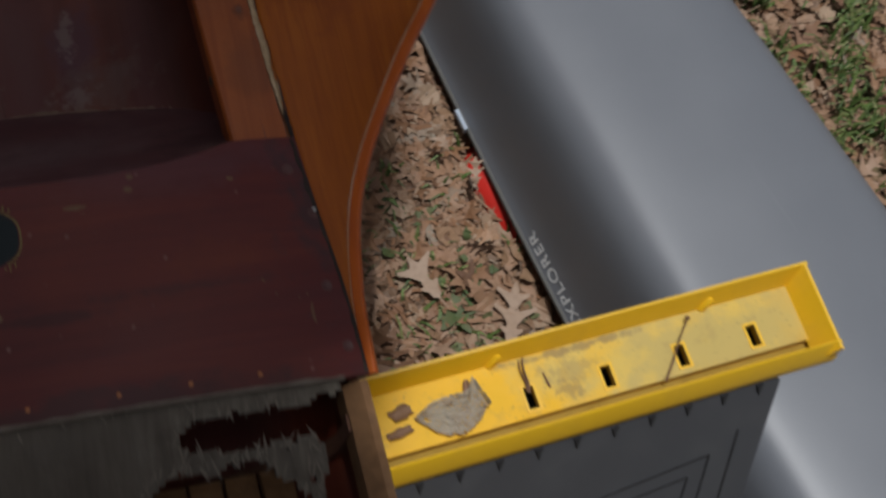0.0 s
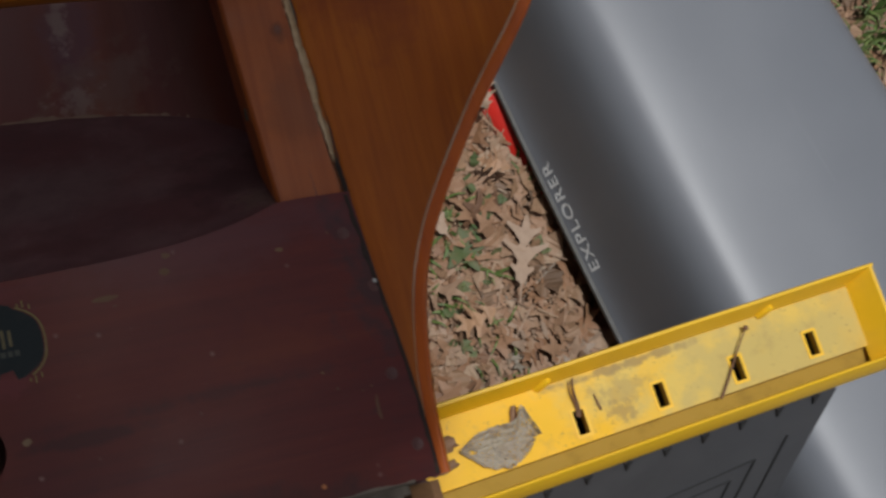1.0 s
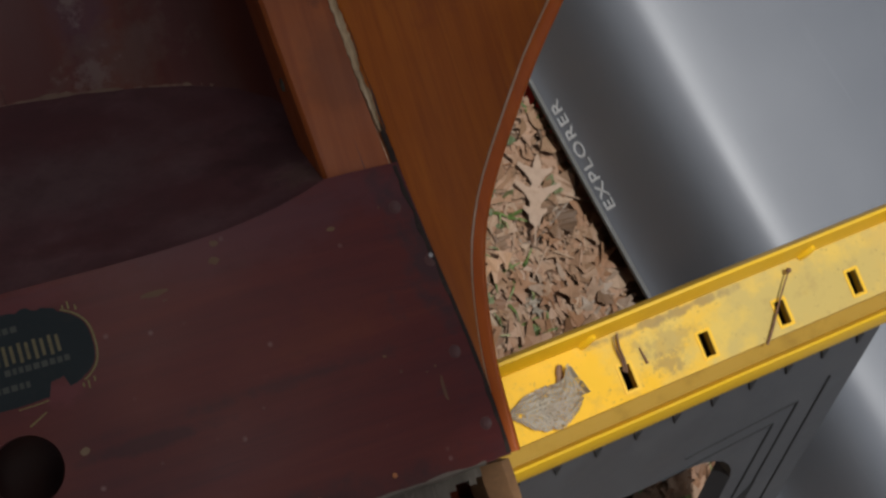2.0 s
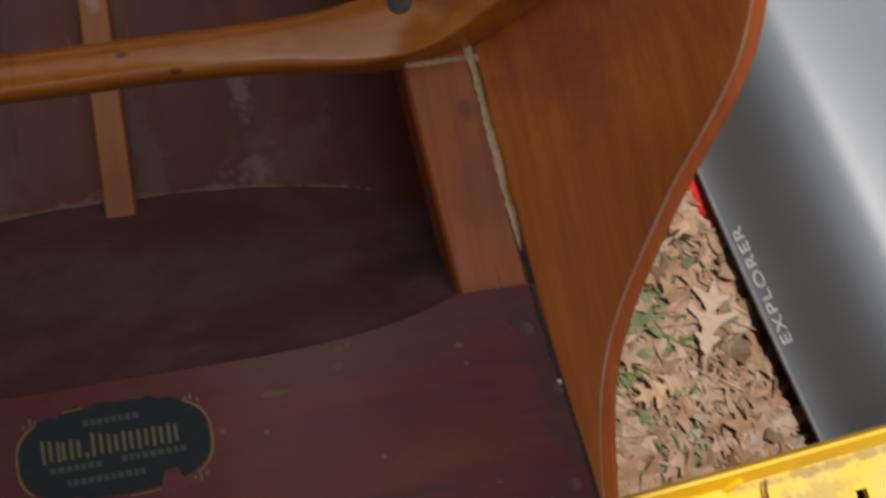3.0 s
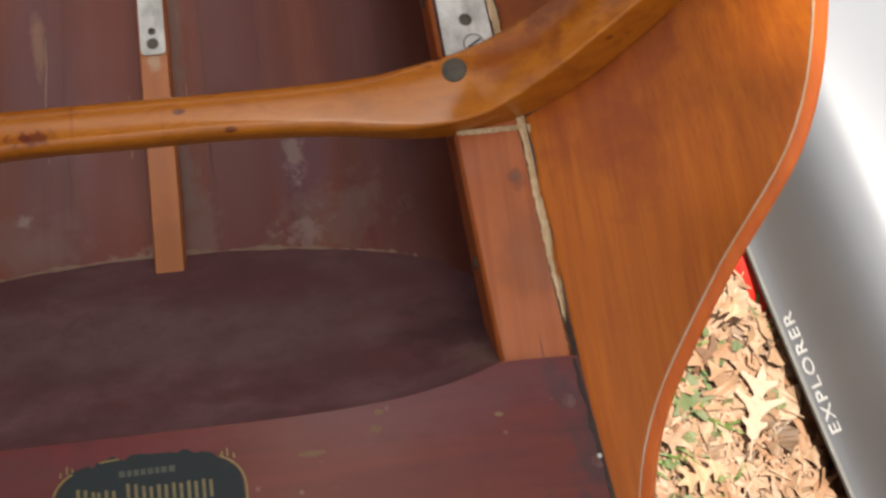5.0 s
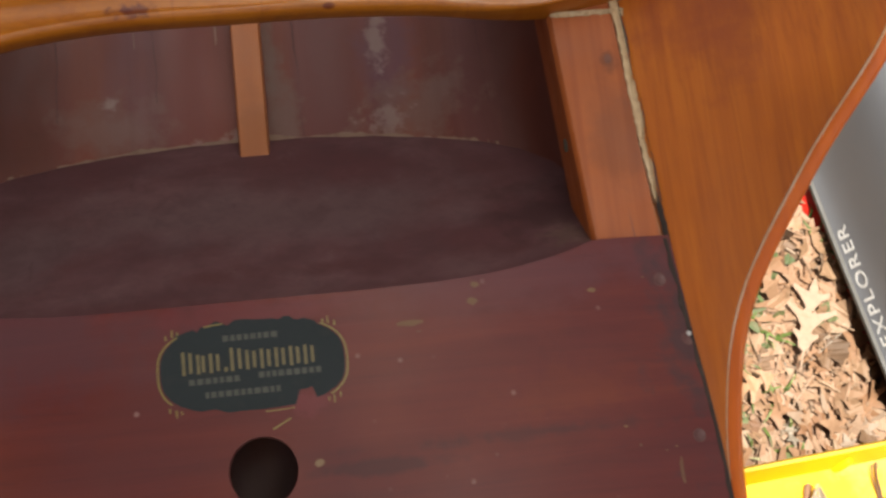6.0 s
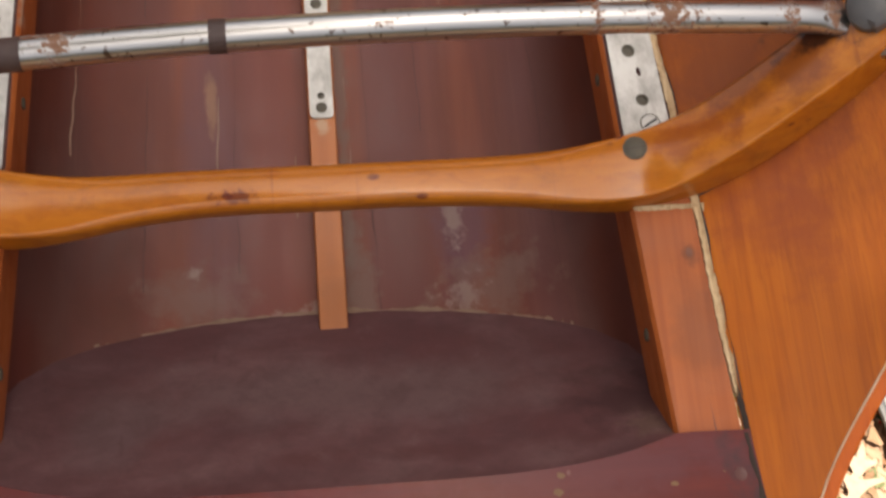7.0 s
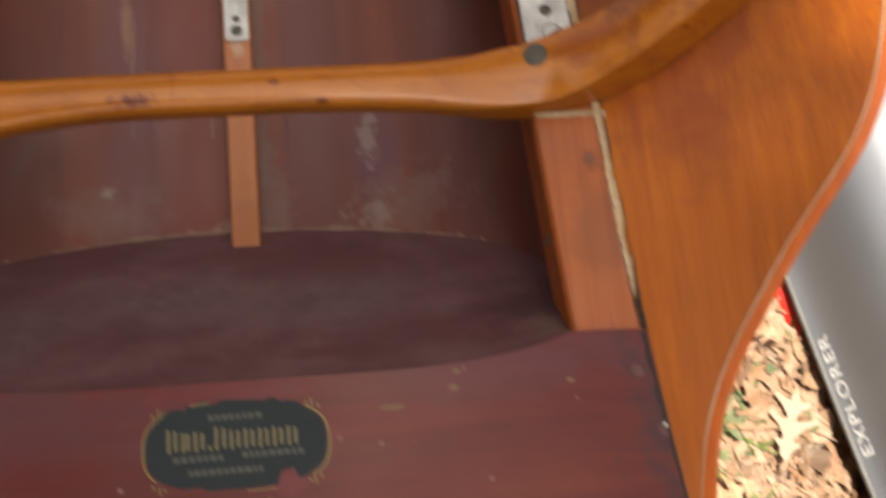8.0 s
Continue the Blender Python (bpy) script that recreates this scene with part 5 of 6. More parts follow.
SCUFF = plastic("pale scuff", (0.27, 0.17, 0.12), (0.17, 0.07, 0.05), 0.8, 60, 1.0)
SEAMDARK = plastic("dark plank joint", (0.06, 0.022, 0.018), (0.09, 0.035, 0.028), 0.8, 40, 0.6)
EDGEGREY = plastic("dark worn sealant", (0.036, 0.025, 0.020), (0.14, 0.105, 0.085), 0.7, 90, 0.5, 0.5)
EDGEGREY.p.inputs["Specular IOR Level"].default_value = 0.2
build_hull()
build_keel()
build_seams()
build_inwales()
build_sides()
the_deck = build_deck()
build_bulkhead()
build_keelson()
build_side_plates()
build_thwart()
build_tube()
build_decal(the_deck)
build_open_end()

# ---------------------------------------------------------------- sawhorse
TRAY_X0, TRAY_X1, TRAY_Y0, TRAY_Y1, TRAY_Z = -0.30, 0.957, -0.298, -0.164, 0.656


def build_sawhorse():
    horse = new("sawhorse")
    horse.matrix_world = pose((TRAY_X0 + TRAY_X1) / 2, (TRAY_Y0 + TRAY_Y1) / 2, 0, 0, 0, -0.9)
    tagged(horse, "folding sawhorse with a yellow tray top and grey legs", "sawhorse")
    hx, hy = (TRAY_X1 - TRAY_X0) / 2, (TRAY_Y1 - TRAY_Y0) / 2
    slots = [0.2205 + 0.1040 * i for i in range(-4, 4)]
    holes = [box_outline(x - 0.0065, -0.0165, x + 0.0065, 0.0115) for x in slots]
    bm = plate(box_outline(-hx + 0.016, -0.0265, hx - 0.016, 0.055), holes, TRAY_Z - 0.004, TRAY_Z)
    floor_ob = part("tray_floor", bm, YELLOW, horse, "dusty yellow plastic tray floor with slots", smooth=False)
    for x in slots:
        # the slot's collar, with sides that go down into the dark
        bm = plate(box_outline(x - 0.0100, -0.020, x + 0.0105, 0.015, 0.002), [box_outline(x - 0.0066, -0.0166, x + 0.0066, 0.0116)], TRAY_Z - 0.012, TRAY_Z + 0.0010)
        part("slot_collar", bm, YELLOW_RIM, floor_ob, smooth=False)
    for x in (-0.1125, 0.1825, 0.4775):
        bm = lathe([(0.0056, 0.0), (0.0056, 0.010), (0.0044, 0.021), (0.0034, 0.0225), (0.001, 0.023)], 14)
        peg = part("peg", bm, YELLOW_RIM, floor_ob, "small yellow peg")
        peg.matrix_local = pose(x, 0.050, TRAY_Z - 0.001, -12, 30, 0)
    # black sheet added below the floor as the dark inside the slots
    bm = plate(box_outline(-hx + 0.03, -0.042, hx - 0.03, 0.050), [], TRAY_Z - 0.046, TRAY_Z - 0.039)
    part("slot_dark_sheet", bm, BLACK, horse, "black sheet under the tray for the dark inside its slots", smooth=False)
    # a deep gutter between floor and near wall, shade put into its colour
    prof = [(-0.0262, -0.0005), (-0.0285, -0.012), (-0.0470, -0.016), (-0.0470, -0.021), (-0.0230, -0.016), (-0.0220, -0.0045)]
    path = [(Vector((x, 0, TRAY_Z)), Vector((0, 1, 0)), Vector((0, 0, 1))) for x in (-hx + 0.010, 0, hx - 0.010)]
    v, f = sweep(path, [prof] * 3)
    link_mesh("gutter", v, f, GUTTER, horse, "gutter along the tray floor, its shade put into the colour")
    # the near wall leans outwards below its narrow top, the far wall has a sloping inner face
    for sgn, prof in ((-1, [(-0.0205, -0.034), (-0.0235, 0.030), (-0.0225, 0.0332), (-0.0205, 0.0340), (-0.0190, 0.0325), (-0.0080, 0.004), (-0.0065, 0.0), (-0.0065, -0.012), (-0.0095, -0.012), (-0.0175, -0.034)]),
                      (1, [(-0.0185, -0.003), (-0.0055, 0.0315), (-0.0042, 0.0338), (-0.0010, 0.0340), (0.0, 0.031), (0.002, -0.030), (-0.002, -0.030), (-0.016, -0.006)])):
        path = [(Vector((x, sgn * hy + 0.0006 * noise.noise((x * 7, sgn, 0)), TRAY_Z + 0.0008 * noise.noise((x * 5, sgn, 3)))), Vector((0, sgn, 0)), Vector((0, 0, 1))) for x in frange(-hx, hx, 40)]
        v, f = sweep(path, [prof] * len(path))
        link_mesh("tray_wall", v, f, YELLOW_RIM, horse, "raised yellow tray wall")
    for sgn in (-1, 1):
        prof = [(-0.0255, -0.003), (-0.0065, 0.0312), (-0.0050, 0.0334), (-0.0012, 0.0336), (0.0004, 0.031), (0.002, -0.012), (-0.002, -0.012), (-0.02, -0.007)]
        path = [(Vector((sgn * (hx - 0.001), y, TRAY_Z)), Vector((sgn, 0, 0)), Vector((0, 0, 1))) for y in frange(-hy + 0.010, hy - 0.003, 8)]
        v, f = sweep(path, [prof] * len(path))
        link_mesh("end_wall", v, f, YELLOW_RIM, horse, "sloping yellow end wall")
    # legs: two tapered panels, each with an arched opening, teeth and raised ribs
    for sgn, slope in ((-1, 0.65), (1, -0.07)):
        stretch = math.sqrt(1 + slope * slope)
        h = (TRAY_Z - 0.012) * stretch
        half_top, half_low = 0.5535, 0.5535 - 0.20 * h / stretch
        outline = [(-half_top, -0.008), (-half_top + 0.008, 0), (half_top - 0.008, 0), (half_top, -0.008), (half_low, -h), (half_low - 0.10, -h), (half_low - 0.14, -h + 0.10)]
        outline += [(-half_low + 0.14, -h + 0.10), (-half_low + 0.10, -h), (-half_low, -h)]
        arch = [(0.308 + 0.078 * math.cos(radians(a)), -0.235 + 0.078 * math.sin(radians(a))) for a in range(0, 91, 15)]
        arch += [(-0.308 + 0.078 * math.cos(radians(a)), -0.235 + 0.078 * math.sin(radians(a))) for a in range(90, 181, 15)]
        arch += [(-0.36, -0.42), (0.36, -0.42)]
        bm = plate(outline, [arch], -0.030, 0.0)
        leg = part("leg_panel", bm, GREYLEG, horse, "dark grey ribbed plastic leg panel", smooth=False)
        tilt = math.degrees(math.atan(slope))
        if sgn < 0:
            leg.matrix_local = pose(0, -hy + 0.0075, TRAY_Z - 0.012, 90 - tilt, 0, 0)
        else:
            leg.matrix_local = pose(0, hy - 0.004, TRAY_Z - 0.012, 90 + tilt, 0, 0) @ pose(0, 0, 0.030)
            continue
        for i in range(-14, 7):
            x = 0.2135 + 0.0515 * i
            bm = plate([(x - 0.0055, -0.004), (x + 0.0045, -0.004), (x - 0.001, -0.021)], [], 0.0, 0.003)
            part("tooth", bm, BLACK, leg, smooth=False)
        run = -0.18 / stretch
        for s2 in (-1, 1):
            for off, y0 in ((0.035, -0.075), (0.075, -0.105), (0.105, -0.135)):
                a, b = Vector((s2 * (half_top - off - 0.02), y0)), Vector((s2 * (half_top - off - 0.02 + run * (h - 0.2) * 1.0), -h + 0.12))
                d = (b - a).normalized()
                nrm = Vector((-d.y, d.x)) * 0.0009
                bm = plate([tuple(a + nrm), tuple(b + nrm), tuple(b - nrm), tuple(a - nrm)], [], 0.0, 0.0022)
                part("raised_rib", bm, BLACK, leg, smooth=False)
            for y, x1 in ((-0.105, half_top - 0.095), (-0.135, half_top - 0.125)):
                a, b = Vector((s2 * x1, y)), Vector((s2 * (x1 - 0.16), y - 0.02))
                d = (b - a).normalized()
                nrm = Vector((-d.y, d.x)) * 0.0008
                bm = plate([tuple(a + nrm), tuple(b + nrm), tuple(b - nrm), tuple(a - nrm)], [], 0.0, 0.002)
                part("raised_rib", bm, BLACK, leg, smooth=False)
            # recesses as flat black plates, their shade put into the colour
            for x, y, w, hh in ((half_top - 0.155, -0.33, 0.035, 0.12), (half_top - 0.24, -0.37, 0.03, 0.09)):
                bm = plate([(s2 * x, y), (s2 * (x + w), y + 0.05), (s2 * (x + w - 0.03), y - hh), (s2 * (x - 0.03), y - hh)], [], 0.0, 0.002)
                part("recess_shade", bm, BLACK, leg, smooth=False)
    return horse


build_sawhorse()

# ---------------------------------------------------------------- grey canoe and the red hull below it
canoe_w = spline([-2.4, -2.2, -1.6, -0.8, 0.0, 0.8, 1.6, 2.2, 2.4], [0.005, 0.085, 0.208, 0.280, 0.302, 0.280, 0.208, 0.085, 0.005])


def build_canoe():
    canoe = new("canoe")
    canoe.matrix_world = pose(1.203, -0.5, 0.017, -2.0, 0, 7.6)
    tagged(canoe, "grey plastic canoe lying upside down on the leaves", "canoe")
    knots = [(1.0, 0.0), (0.956, 0.022), (0.922, 0.054), (0.894, 0.094), (0.866, 0.137), (0.832, 0.180), (0.785, 0.2165), (0.715, 0.2415), (0.61, 0.2560), (0.41, 0.2645), (0.20, 0.2680), (0.0, 0.2690)]
    along = [float(i) for i in range(12)]
    run, rise = spline(along, [a for a, z in knots]), spline(along, [z for a, z in knots])
    sec = [(run(k), rise(k)) for k in frange(0, 11, 34)]
    full = sec + [(-a, z) for a, z in sec[-2::-1]]
    ls = frange(-2.395, 2.395, 90)

    def base(l):
        return 0.095 - 0.085 * (abs(l) / 2.4) ** 2.4

    def at(l, i):
        a, z = full[i]
        k = min(1, canoe_w(l) / 0.12)
        dent = 0.0035 * noise.noise((a * 1.6, l * 2.6, 3.0)) * min(1.0, z * 5)
        return (a * canoe_w(l), l, base(l) + z * (0.55 + 0.45 * k) + dent)

    n = len(full)
    verts = [at(l, i) for l in ls for i in range(n)]
    m = len(verts)
    verts += [(x * 0.975, y * 0.998, z - 0.007 if abs(x) < 0.2 else z) for x, y, z in verts]
    faces = grid_faces(len(ls), n) + [tuple(i + m for i in f[::-1]) for f in grid_faces(len(ls), n)]
    ring = [i * n for i in range(len(ls))] + [(len(ls) - 1) * n + j for j in range(1, n)]
    ring += [i * n + n - 1 for i in range(len(ls) - 2, -1, -1)] + [j for j in range(n - 2, 0, -1)]
    faces += [(a, b, b + m, a + m) for a, b in zip(ring, ring[1:] + ring[:1])]
    hull = link_mesh("hull", verts, faces, CANOE, canoe, "smooth satin grey canoe hull")
    for sign in (-1, 1):
        path = []
        for l in ls[2:-2]:
            path.append((Vector((sign * (canoe_w(l) - 0.002), l, base(l) + 0.002)), Vector((sign, 0, 0)), Vector((0, 0, 1))))
        v, f = sweep(path, [rounded(0.009, 0.012, 3.0, 10)] * len(path))
        link_mesh("gunwale", v, f, CANOE_EDGE, canoe, "dirty brownish grey gunwale strip")
    path = [(Vector((-(canoe_w(l) + 0.004), l, base(l) + 0.005)), Vector((1, 0, 0)), Vector((0, 0, 1))) for l in frange(0.945, 0.99, 6)]
    v, f = sweep(path, [rounded(0.009, 0.016, 4, 12)] * 6)
    link_mesh("gunwale_clip", v, f, PALEBLUE, canoe, "pale blue grey plastic clip on the edge")
    # white lettering along the edge
    cu = bpy.data.curves.new("lettering", "FONT")
    cu.body = "EXPLORER"
    cu.size, cu.extrude, cu.space_character = 0.0370, 0.00015, 1.17
    cu.align_x = "CENTER"
    txt = bpy.data.objects.new("lettering_curve", cu)
    scene.collection.objects.link(txt)
    me = bpy.data.meshes.new_from_object(txt.evaluated_get(bpy.context.evaluated_depsgraph_get()))
    bpy.data.objects.remove(txt)
    bpy.data.curves.remove(cu)
    l0 = TEXT_L
    for v in me.vertices:
        along, up, out = v.co.x, v.co.y, v.co.z
        l = l0 + along
        z = 0.032 - 0.75 * up
        k = min(range(len(sec) - 1), key=lambda i: abs((sec[i][1] + sec[i + 1][1]) / 2 - z))
        f = (z - sec[k][1]) / (sec[k + 1][1] - sec[k][1])
        a = sec[k][0] * (1 - f) + sec[k + 1][0] * f
        v.co = Vector((-a * canoe_w(l) - 0.0006 - out, l, base(l) + z))
    # three slightly shifted layers make the strokes bold
    bold = bpy.data.meshes.new("lettering")
    pts, polys = [], []
    for n, (dy, dz) in enumerate(((0, 0), (0.0010, 0.0004))):
        polys += [tuple(i + len(pts) for i in p.vertices) for p in me.polygons]
        pts += [v.co + Vector((-0.0003 * n, dy, dz)) for v in me.vertices]
    bold.from_pydata(pts, [], polys)
    finish("lettering", bold, WHITE, hull, "worn white printed lettering", smooth=False)


TEXT_L = 0.605
build_canoe()


def build_red():
    ls = frange(-0.42, 0.17, 34)
    verts = []
    for l in ls:
        t = (l + 0.125) / 0.30
        w = 0.20 * max(0.02, (1 - abs(t) ** 9)) ** 0.5
        for k in range(15):
            a = math.pi * k / 14
            verts.append((-w * math.copysign(abs(math.cos(a)) ** 0.6, math.cos(a)), l, 0.078 * math.sin(a) ** 0.5 * max(0.05, 1 - abs(t) ** 9)))
    ob = link_mesh("sled", verts, grid_faces(len(ls), 15), RED)
    ob.matrix_world = pose(0.997, 0.287, 0.0, 0, 0, 16.5)
    tagged(ob, "red plastic sled upside down beneath the grey canoe", "sled")


build_red()

# ---------------------------------------------------------------- leaves, grass and twigs
def oak_half(rnd, lobes):
    """One half of a lobed leaf, one unit long, from stalk to tip: (across, along)."""
    pts = [(0.009, -0.28), (0.016, 0.0)]
    h = 0.86 / lobes
    for i in range(lobes):
        c = 0.03 + h * (i + 0.5)
        reach = (0.23, 0.40, 0.29, 0.19)[min(i, 3)] * rnd.uniform(0.75, 1.2)
        waist = rnd.uniform(0.055, 0.10)
        tip = c + 0.5 * reach
        pts += [(waist, c - 0.42 * h), (0.55 * reach, c - 0.22 * h + 0.25 * reach), (reach, tip - 0.03), (reach * 0.96, tip + 0.025), (0.58 * reach, c + 0.13 * h + 0.30 * reach), (waist * 1.1, c + 0.36 * h)]
    return pts + [(0.06, 0.92), (0.018, 1.05)]


def leaf_points(rnd, length, lobes, curl):
    if lobes:
        right, left = oak_half(rnd, lobes), oak_half(rnd, lobes)
    else:
        def side():
            return [(0.008, -0.3), (0.012, -0.02)] + [(0.36 * math.sin(math.pi * k**0.8) ** 0.75 + 0.12 * rnd.random() - 0.03, k) for k in frange(0.05, 0.95, 7)] + [(0.02, 1.08)]
        right, left = side(), side()
    bend, twist = curl * (rnd.random() - 0.3) * 2.2, curl * (rnd.random() - 0.5) * 1.5
    fold = curl * (0.2 + 0.9 * rnd.random())
    outline = [Vector((x, y, 0)) for x, y in right] + [Vector((-x, y, 0)) for x, y in left[::-1]]
    faces = [tuple(f) for f in tessellate_polygon([outline])]
    verts = [(p.x * length, p.y * length, length * (bend * (p.y - 0.4) ** 2 + fold * abs(p.x) * 0.9 + twist * p.x * p.y + 0.12 * curl * math.sin(9 * p.y + 4 * p.x))) for p in outline]
    return verts, faces


def scatter(name, label, mat, count, spots, size, curl, seed, lobes=(3, 4), lift=0.03, stiff=0.5):
    rnd = random.Random(seed)
    verts, faces = [], []
    kinds = [leaf_points(rnd, 1.0, rnd.choice(lobes), curl) for _ in range(14)]
    for _ in range(count):
        x0, x1, y0, y1 = rnd.choice(spots)
        x, y = rnd.uniform(x0, x1), rnd.uniform(y0, y1)
        x, y = (x + rnd.gauss(0, 0.02), y + rnd.gauss(0, 0.02)) if spots is GREENSPOTS else (x, y)
        if canoe_clear(x, y):
            continue
        v, f = rnd.choice(kinds)
        s = size * rnd.uniform(0.55, 1.25)
        m = pose(x, y, ground_height(x, y) + 0.004 + lift * rnd.random() ** 1.6, rnd.gauss(0, 22 * stiff), rnd.gauss(0, 22 * stiff), rnd.uniform(0, 360)) @ Matrix.Scale(s, 4)
        base = len(verts)
        verts += [m @ Vector(p) for p in v]
        faces += [tuple(i + base for i in q) for q in f]
    me = bpy.data.meshes.new(name)
    me.from_pydata(verts, [], faces)
    ob = finish(name, me, mat, smooth=False)
    tagged(ob, label, name.replace("_", " "), kind="stuff")
    return ob


def canoe_clear(x, y):
    """Whether a point lies well under the canoe, where nothing can be seen."""
    cx = 1.199 - 0.132 * (y + 0.5)
    if abs(x - cx) < (0.305 if y < 0.09 else 0.25):
        return True
    # and off the sled
    dx, dy = x - 0.997, y - 0.287
    u, v = dx * 0.959 + dy * 0.284, -dx * 0.284 + dy * 0.959
    return -0.168 < u < 0.2 and -0.45 < v < 0.19


GREENSPOTS = [(x - r, x + r, y - r, y + r) for x, y, r in ((0.675, 0.074, 0.03), (0.70, 0.10, 0.025), (0.80, 0.045, 0.02), (0.675, 0.262, 0.025), (0.62, -0.06, 0.03), (0.72, 0.17, 0.02), (0.60, 0.20, 0.02), (1.75, 0.6, 0.12), (1.62, 0.95, 0.10), (1.9, 0.3, 0.10), (0.58, 0.33, 0.03), (0.5, 0.0, 0.03))]
NEAR = [(0.25, 0.95, -0.75, 0.75), (0.25, 0.95, -0.3, 0.5)]
SPOTS = NEAR + [(1.35, 2.1, -0.6, 1.5), (0.2, 2.0, -1.2, 1.6)]
WIDE = NEAR + NEAR + [(0.2, 2.0, -1.2, 1.6), (1.2, 2.4, -1.0, 1.8), (-2.0, 3.6, -2.4, 3.0)]
GREEN = SPOTS + [(1.4, 2.1, 0.1, 1.3)] * 4
scatter("leaf_litter", "brown and tan fallen oak leaves on the ground", LEAF, 4700, WIDE, 0.094, 0.3, 5, lift=0.045, stiff=0.38)
scatter("leaf_crumbs", "small broken bits of dry leaf", CRUMB, 11500, WIDE, 0.041, 0.4, 6, lobes=(0, 0, 2, 2), lift=0.045, stiff=0.5)
scatter("ground_weeds", "small broad green weed leaves among the litter", WEED, 420, GREENSPOTS, 0.022, 0.5, 9, lobes=(0,), lift=0.05, stiff=0.8)


def build_straw():
    rnd = random.Random(71)
    verts, faces = [], []
    for _ in range(1100):
        x0, x1, y0, y1 = rnd.choice(SPOTS)
        x, y = rnd.uniform(x0, x1), rnd.uniform(y0, y1)
        if canoe_clear(x, y):
            continue
        a, ln, w = rnd.uniform(0, 6.28), rnd.uniform(0.012, 0.05), rnd.uniform(0.0006, 0.0016)
        d, side = Vector((math.cos(a), math.sin(a), rnd.gauss(0, 0.2))), Vector((-math.sin(a), math.cos(a), 0))
        p = Vector((x, y, ground_height(x, y) + rnd.uniform(0.02, 0.055)))
        base = len(verts)
        verts += [p - d * ln - side * w, p - d * ln + side * w, p + Vector((0, 0, w)) + side * w, p + Vector((0, 0, w)) - side * w, p + d * ln + side * w * 0.4, p + d * ln - side * w * 0.4]
        faces += [(base, base + 1, base + 2, base + 3), (base + 3, base + 2, base + 4, base + 5)]
    me = bpy.data.meshes.new("dry_stalks")
    me.from_pydata(verts, [], faces)
    tagged(finish("dry_stalks", me, CRUMB, smooth=False), "dry leaf stalks and bits of straw", "stalks", kind="stuff")


build_straw()


def build_grass():
    rnd = random.Random(8)
    verts, faces = [], []
    for _ in range(760):
        x0, x1, y0, y1 = rnd.choice(GREEN)
        cx, cy = rnd.uniform(x0, x1), rnd.uniform(y0, y1)
        if canoe_clear(cx, cy) or noise.noise((cx * 7, cy * 7, 4)) < -0.02:
            continue
        for _ in range(rnd.randint(3, 9)):
            x, y = cx + rnd.gauss(0, 0.012), cy + rnd.gauss(0, 0.012)
            a, ln, w = rnd.uniform(0, 6.28), rnd.uniform(0.03, 0.085), rnd.uniform(0.003, 0.0065)
            d, side = Vector((math.cos(a), math.sin(a), 0)), Vector((-math.sin(a), math.cos(a), 0))
            z0 = ground_height(x, y)
            base = len(verts)
            for k in range(4):
                t = k / 3
                p = Vector((x, y, z0)) + d * ln * t * 0.8 + Vector((0, 0, 1)) * (0.055 * math.sin(t * 2.0) + 0.01)
                ww = w * (1 - t * 0.85)
                verts += [p - side * ww, p + side * ww]
            faces += [(base + 2 * k, base + 2 * k + 1, base + 2 * k + 3, base + 2 * k + 2) for k in range(3)]
    me = bpy.data.meshes.new("grass")
    me.from_pydata(verts, [], faces)
    tagged(finish("grass", me, GRASS), "short green grass blades among the leaves", "grass", kind="stuff")


build_grass()


def single_leaf(name, label, mat, where, length, seed, lobes, curl, turn, tilt=(0, 0)):
    v, f = leaf_points(random.Random(seed), length, lobes, curl)
    ob = link_mesh(name, v, f, mat, smooth=False)
    ob.matrix_world = pose(*where, tilt[0], tilt[1], turn)
    tagged(ob, label, "leaf")
    return ob


single_leaf("oak_leaf", "large pale tan lobed oak leaf on the litter", PALELEAF, (0.745, -0.008, 0.062), 0.112, 31, 3, 0.10, -25)
single_leaf("oak_leaf", "pale tan lobed oak leaf on the litter", PALELEAF, (0.652, 0.108, 0.062), 0.088, 35, 2, 0.12, 20)
single_leaf("oak_leaf", "broad brown oak leaf on the litter", BROWNLEAF, (0.69, -0.035, 0.058), 0.075, 38, 3, 0.35, 100)
single_leaf("oak_leaf", "pale curled oak leaf against the red sled", PALELEAF, (0.775, 0.28, 0.108), 0.05, 39, 3, 0.5, -20, (18, -20))
single_leaf("oak_leaf", "pale curled oak leaf against the red sled", PALELEAF, (0.752, 0.365, 0.10), 0.05, 41, 3, 0.5, 10, (14, -25))
single_leaf("oak_leaf", "brown curled oak leaf against the red sled", BROWNLEAF, (0.785, 0.18, 0.085), 0.06, 43, 4, 0.4, 60, (10, -15))


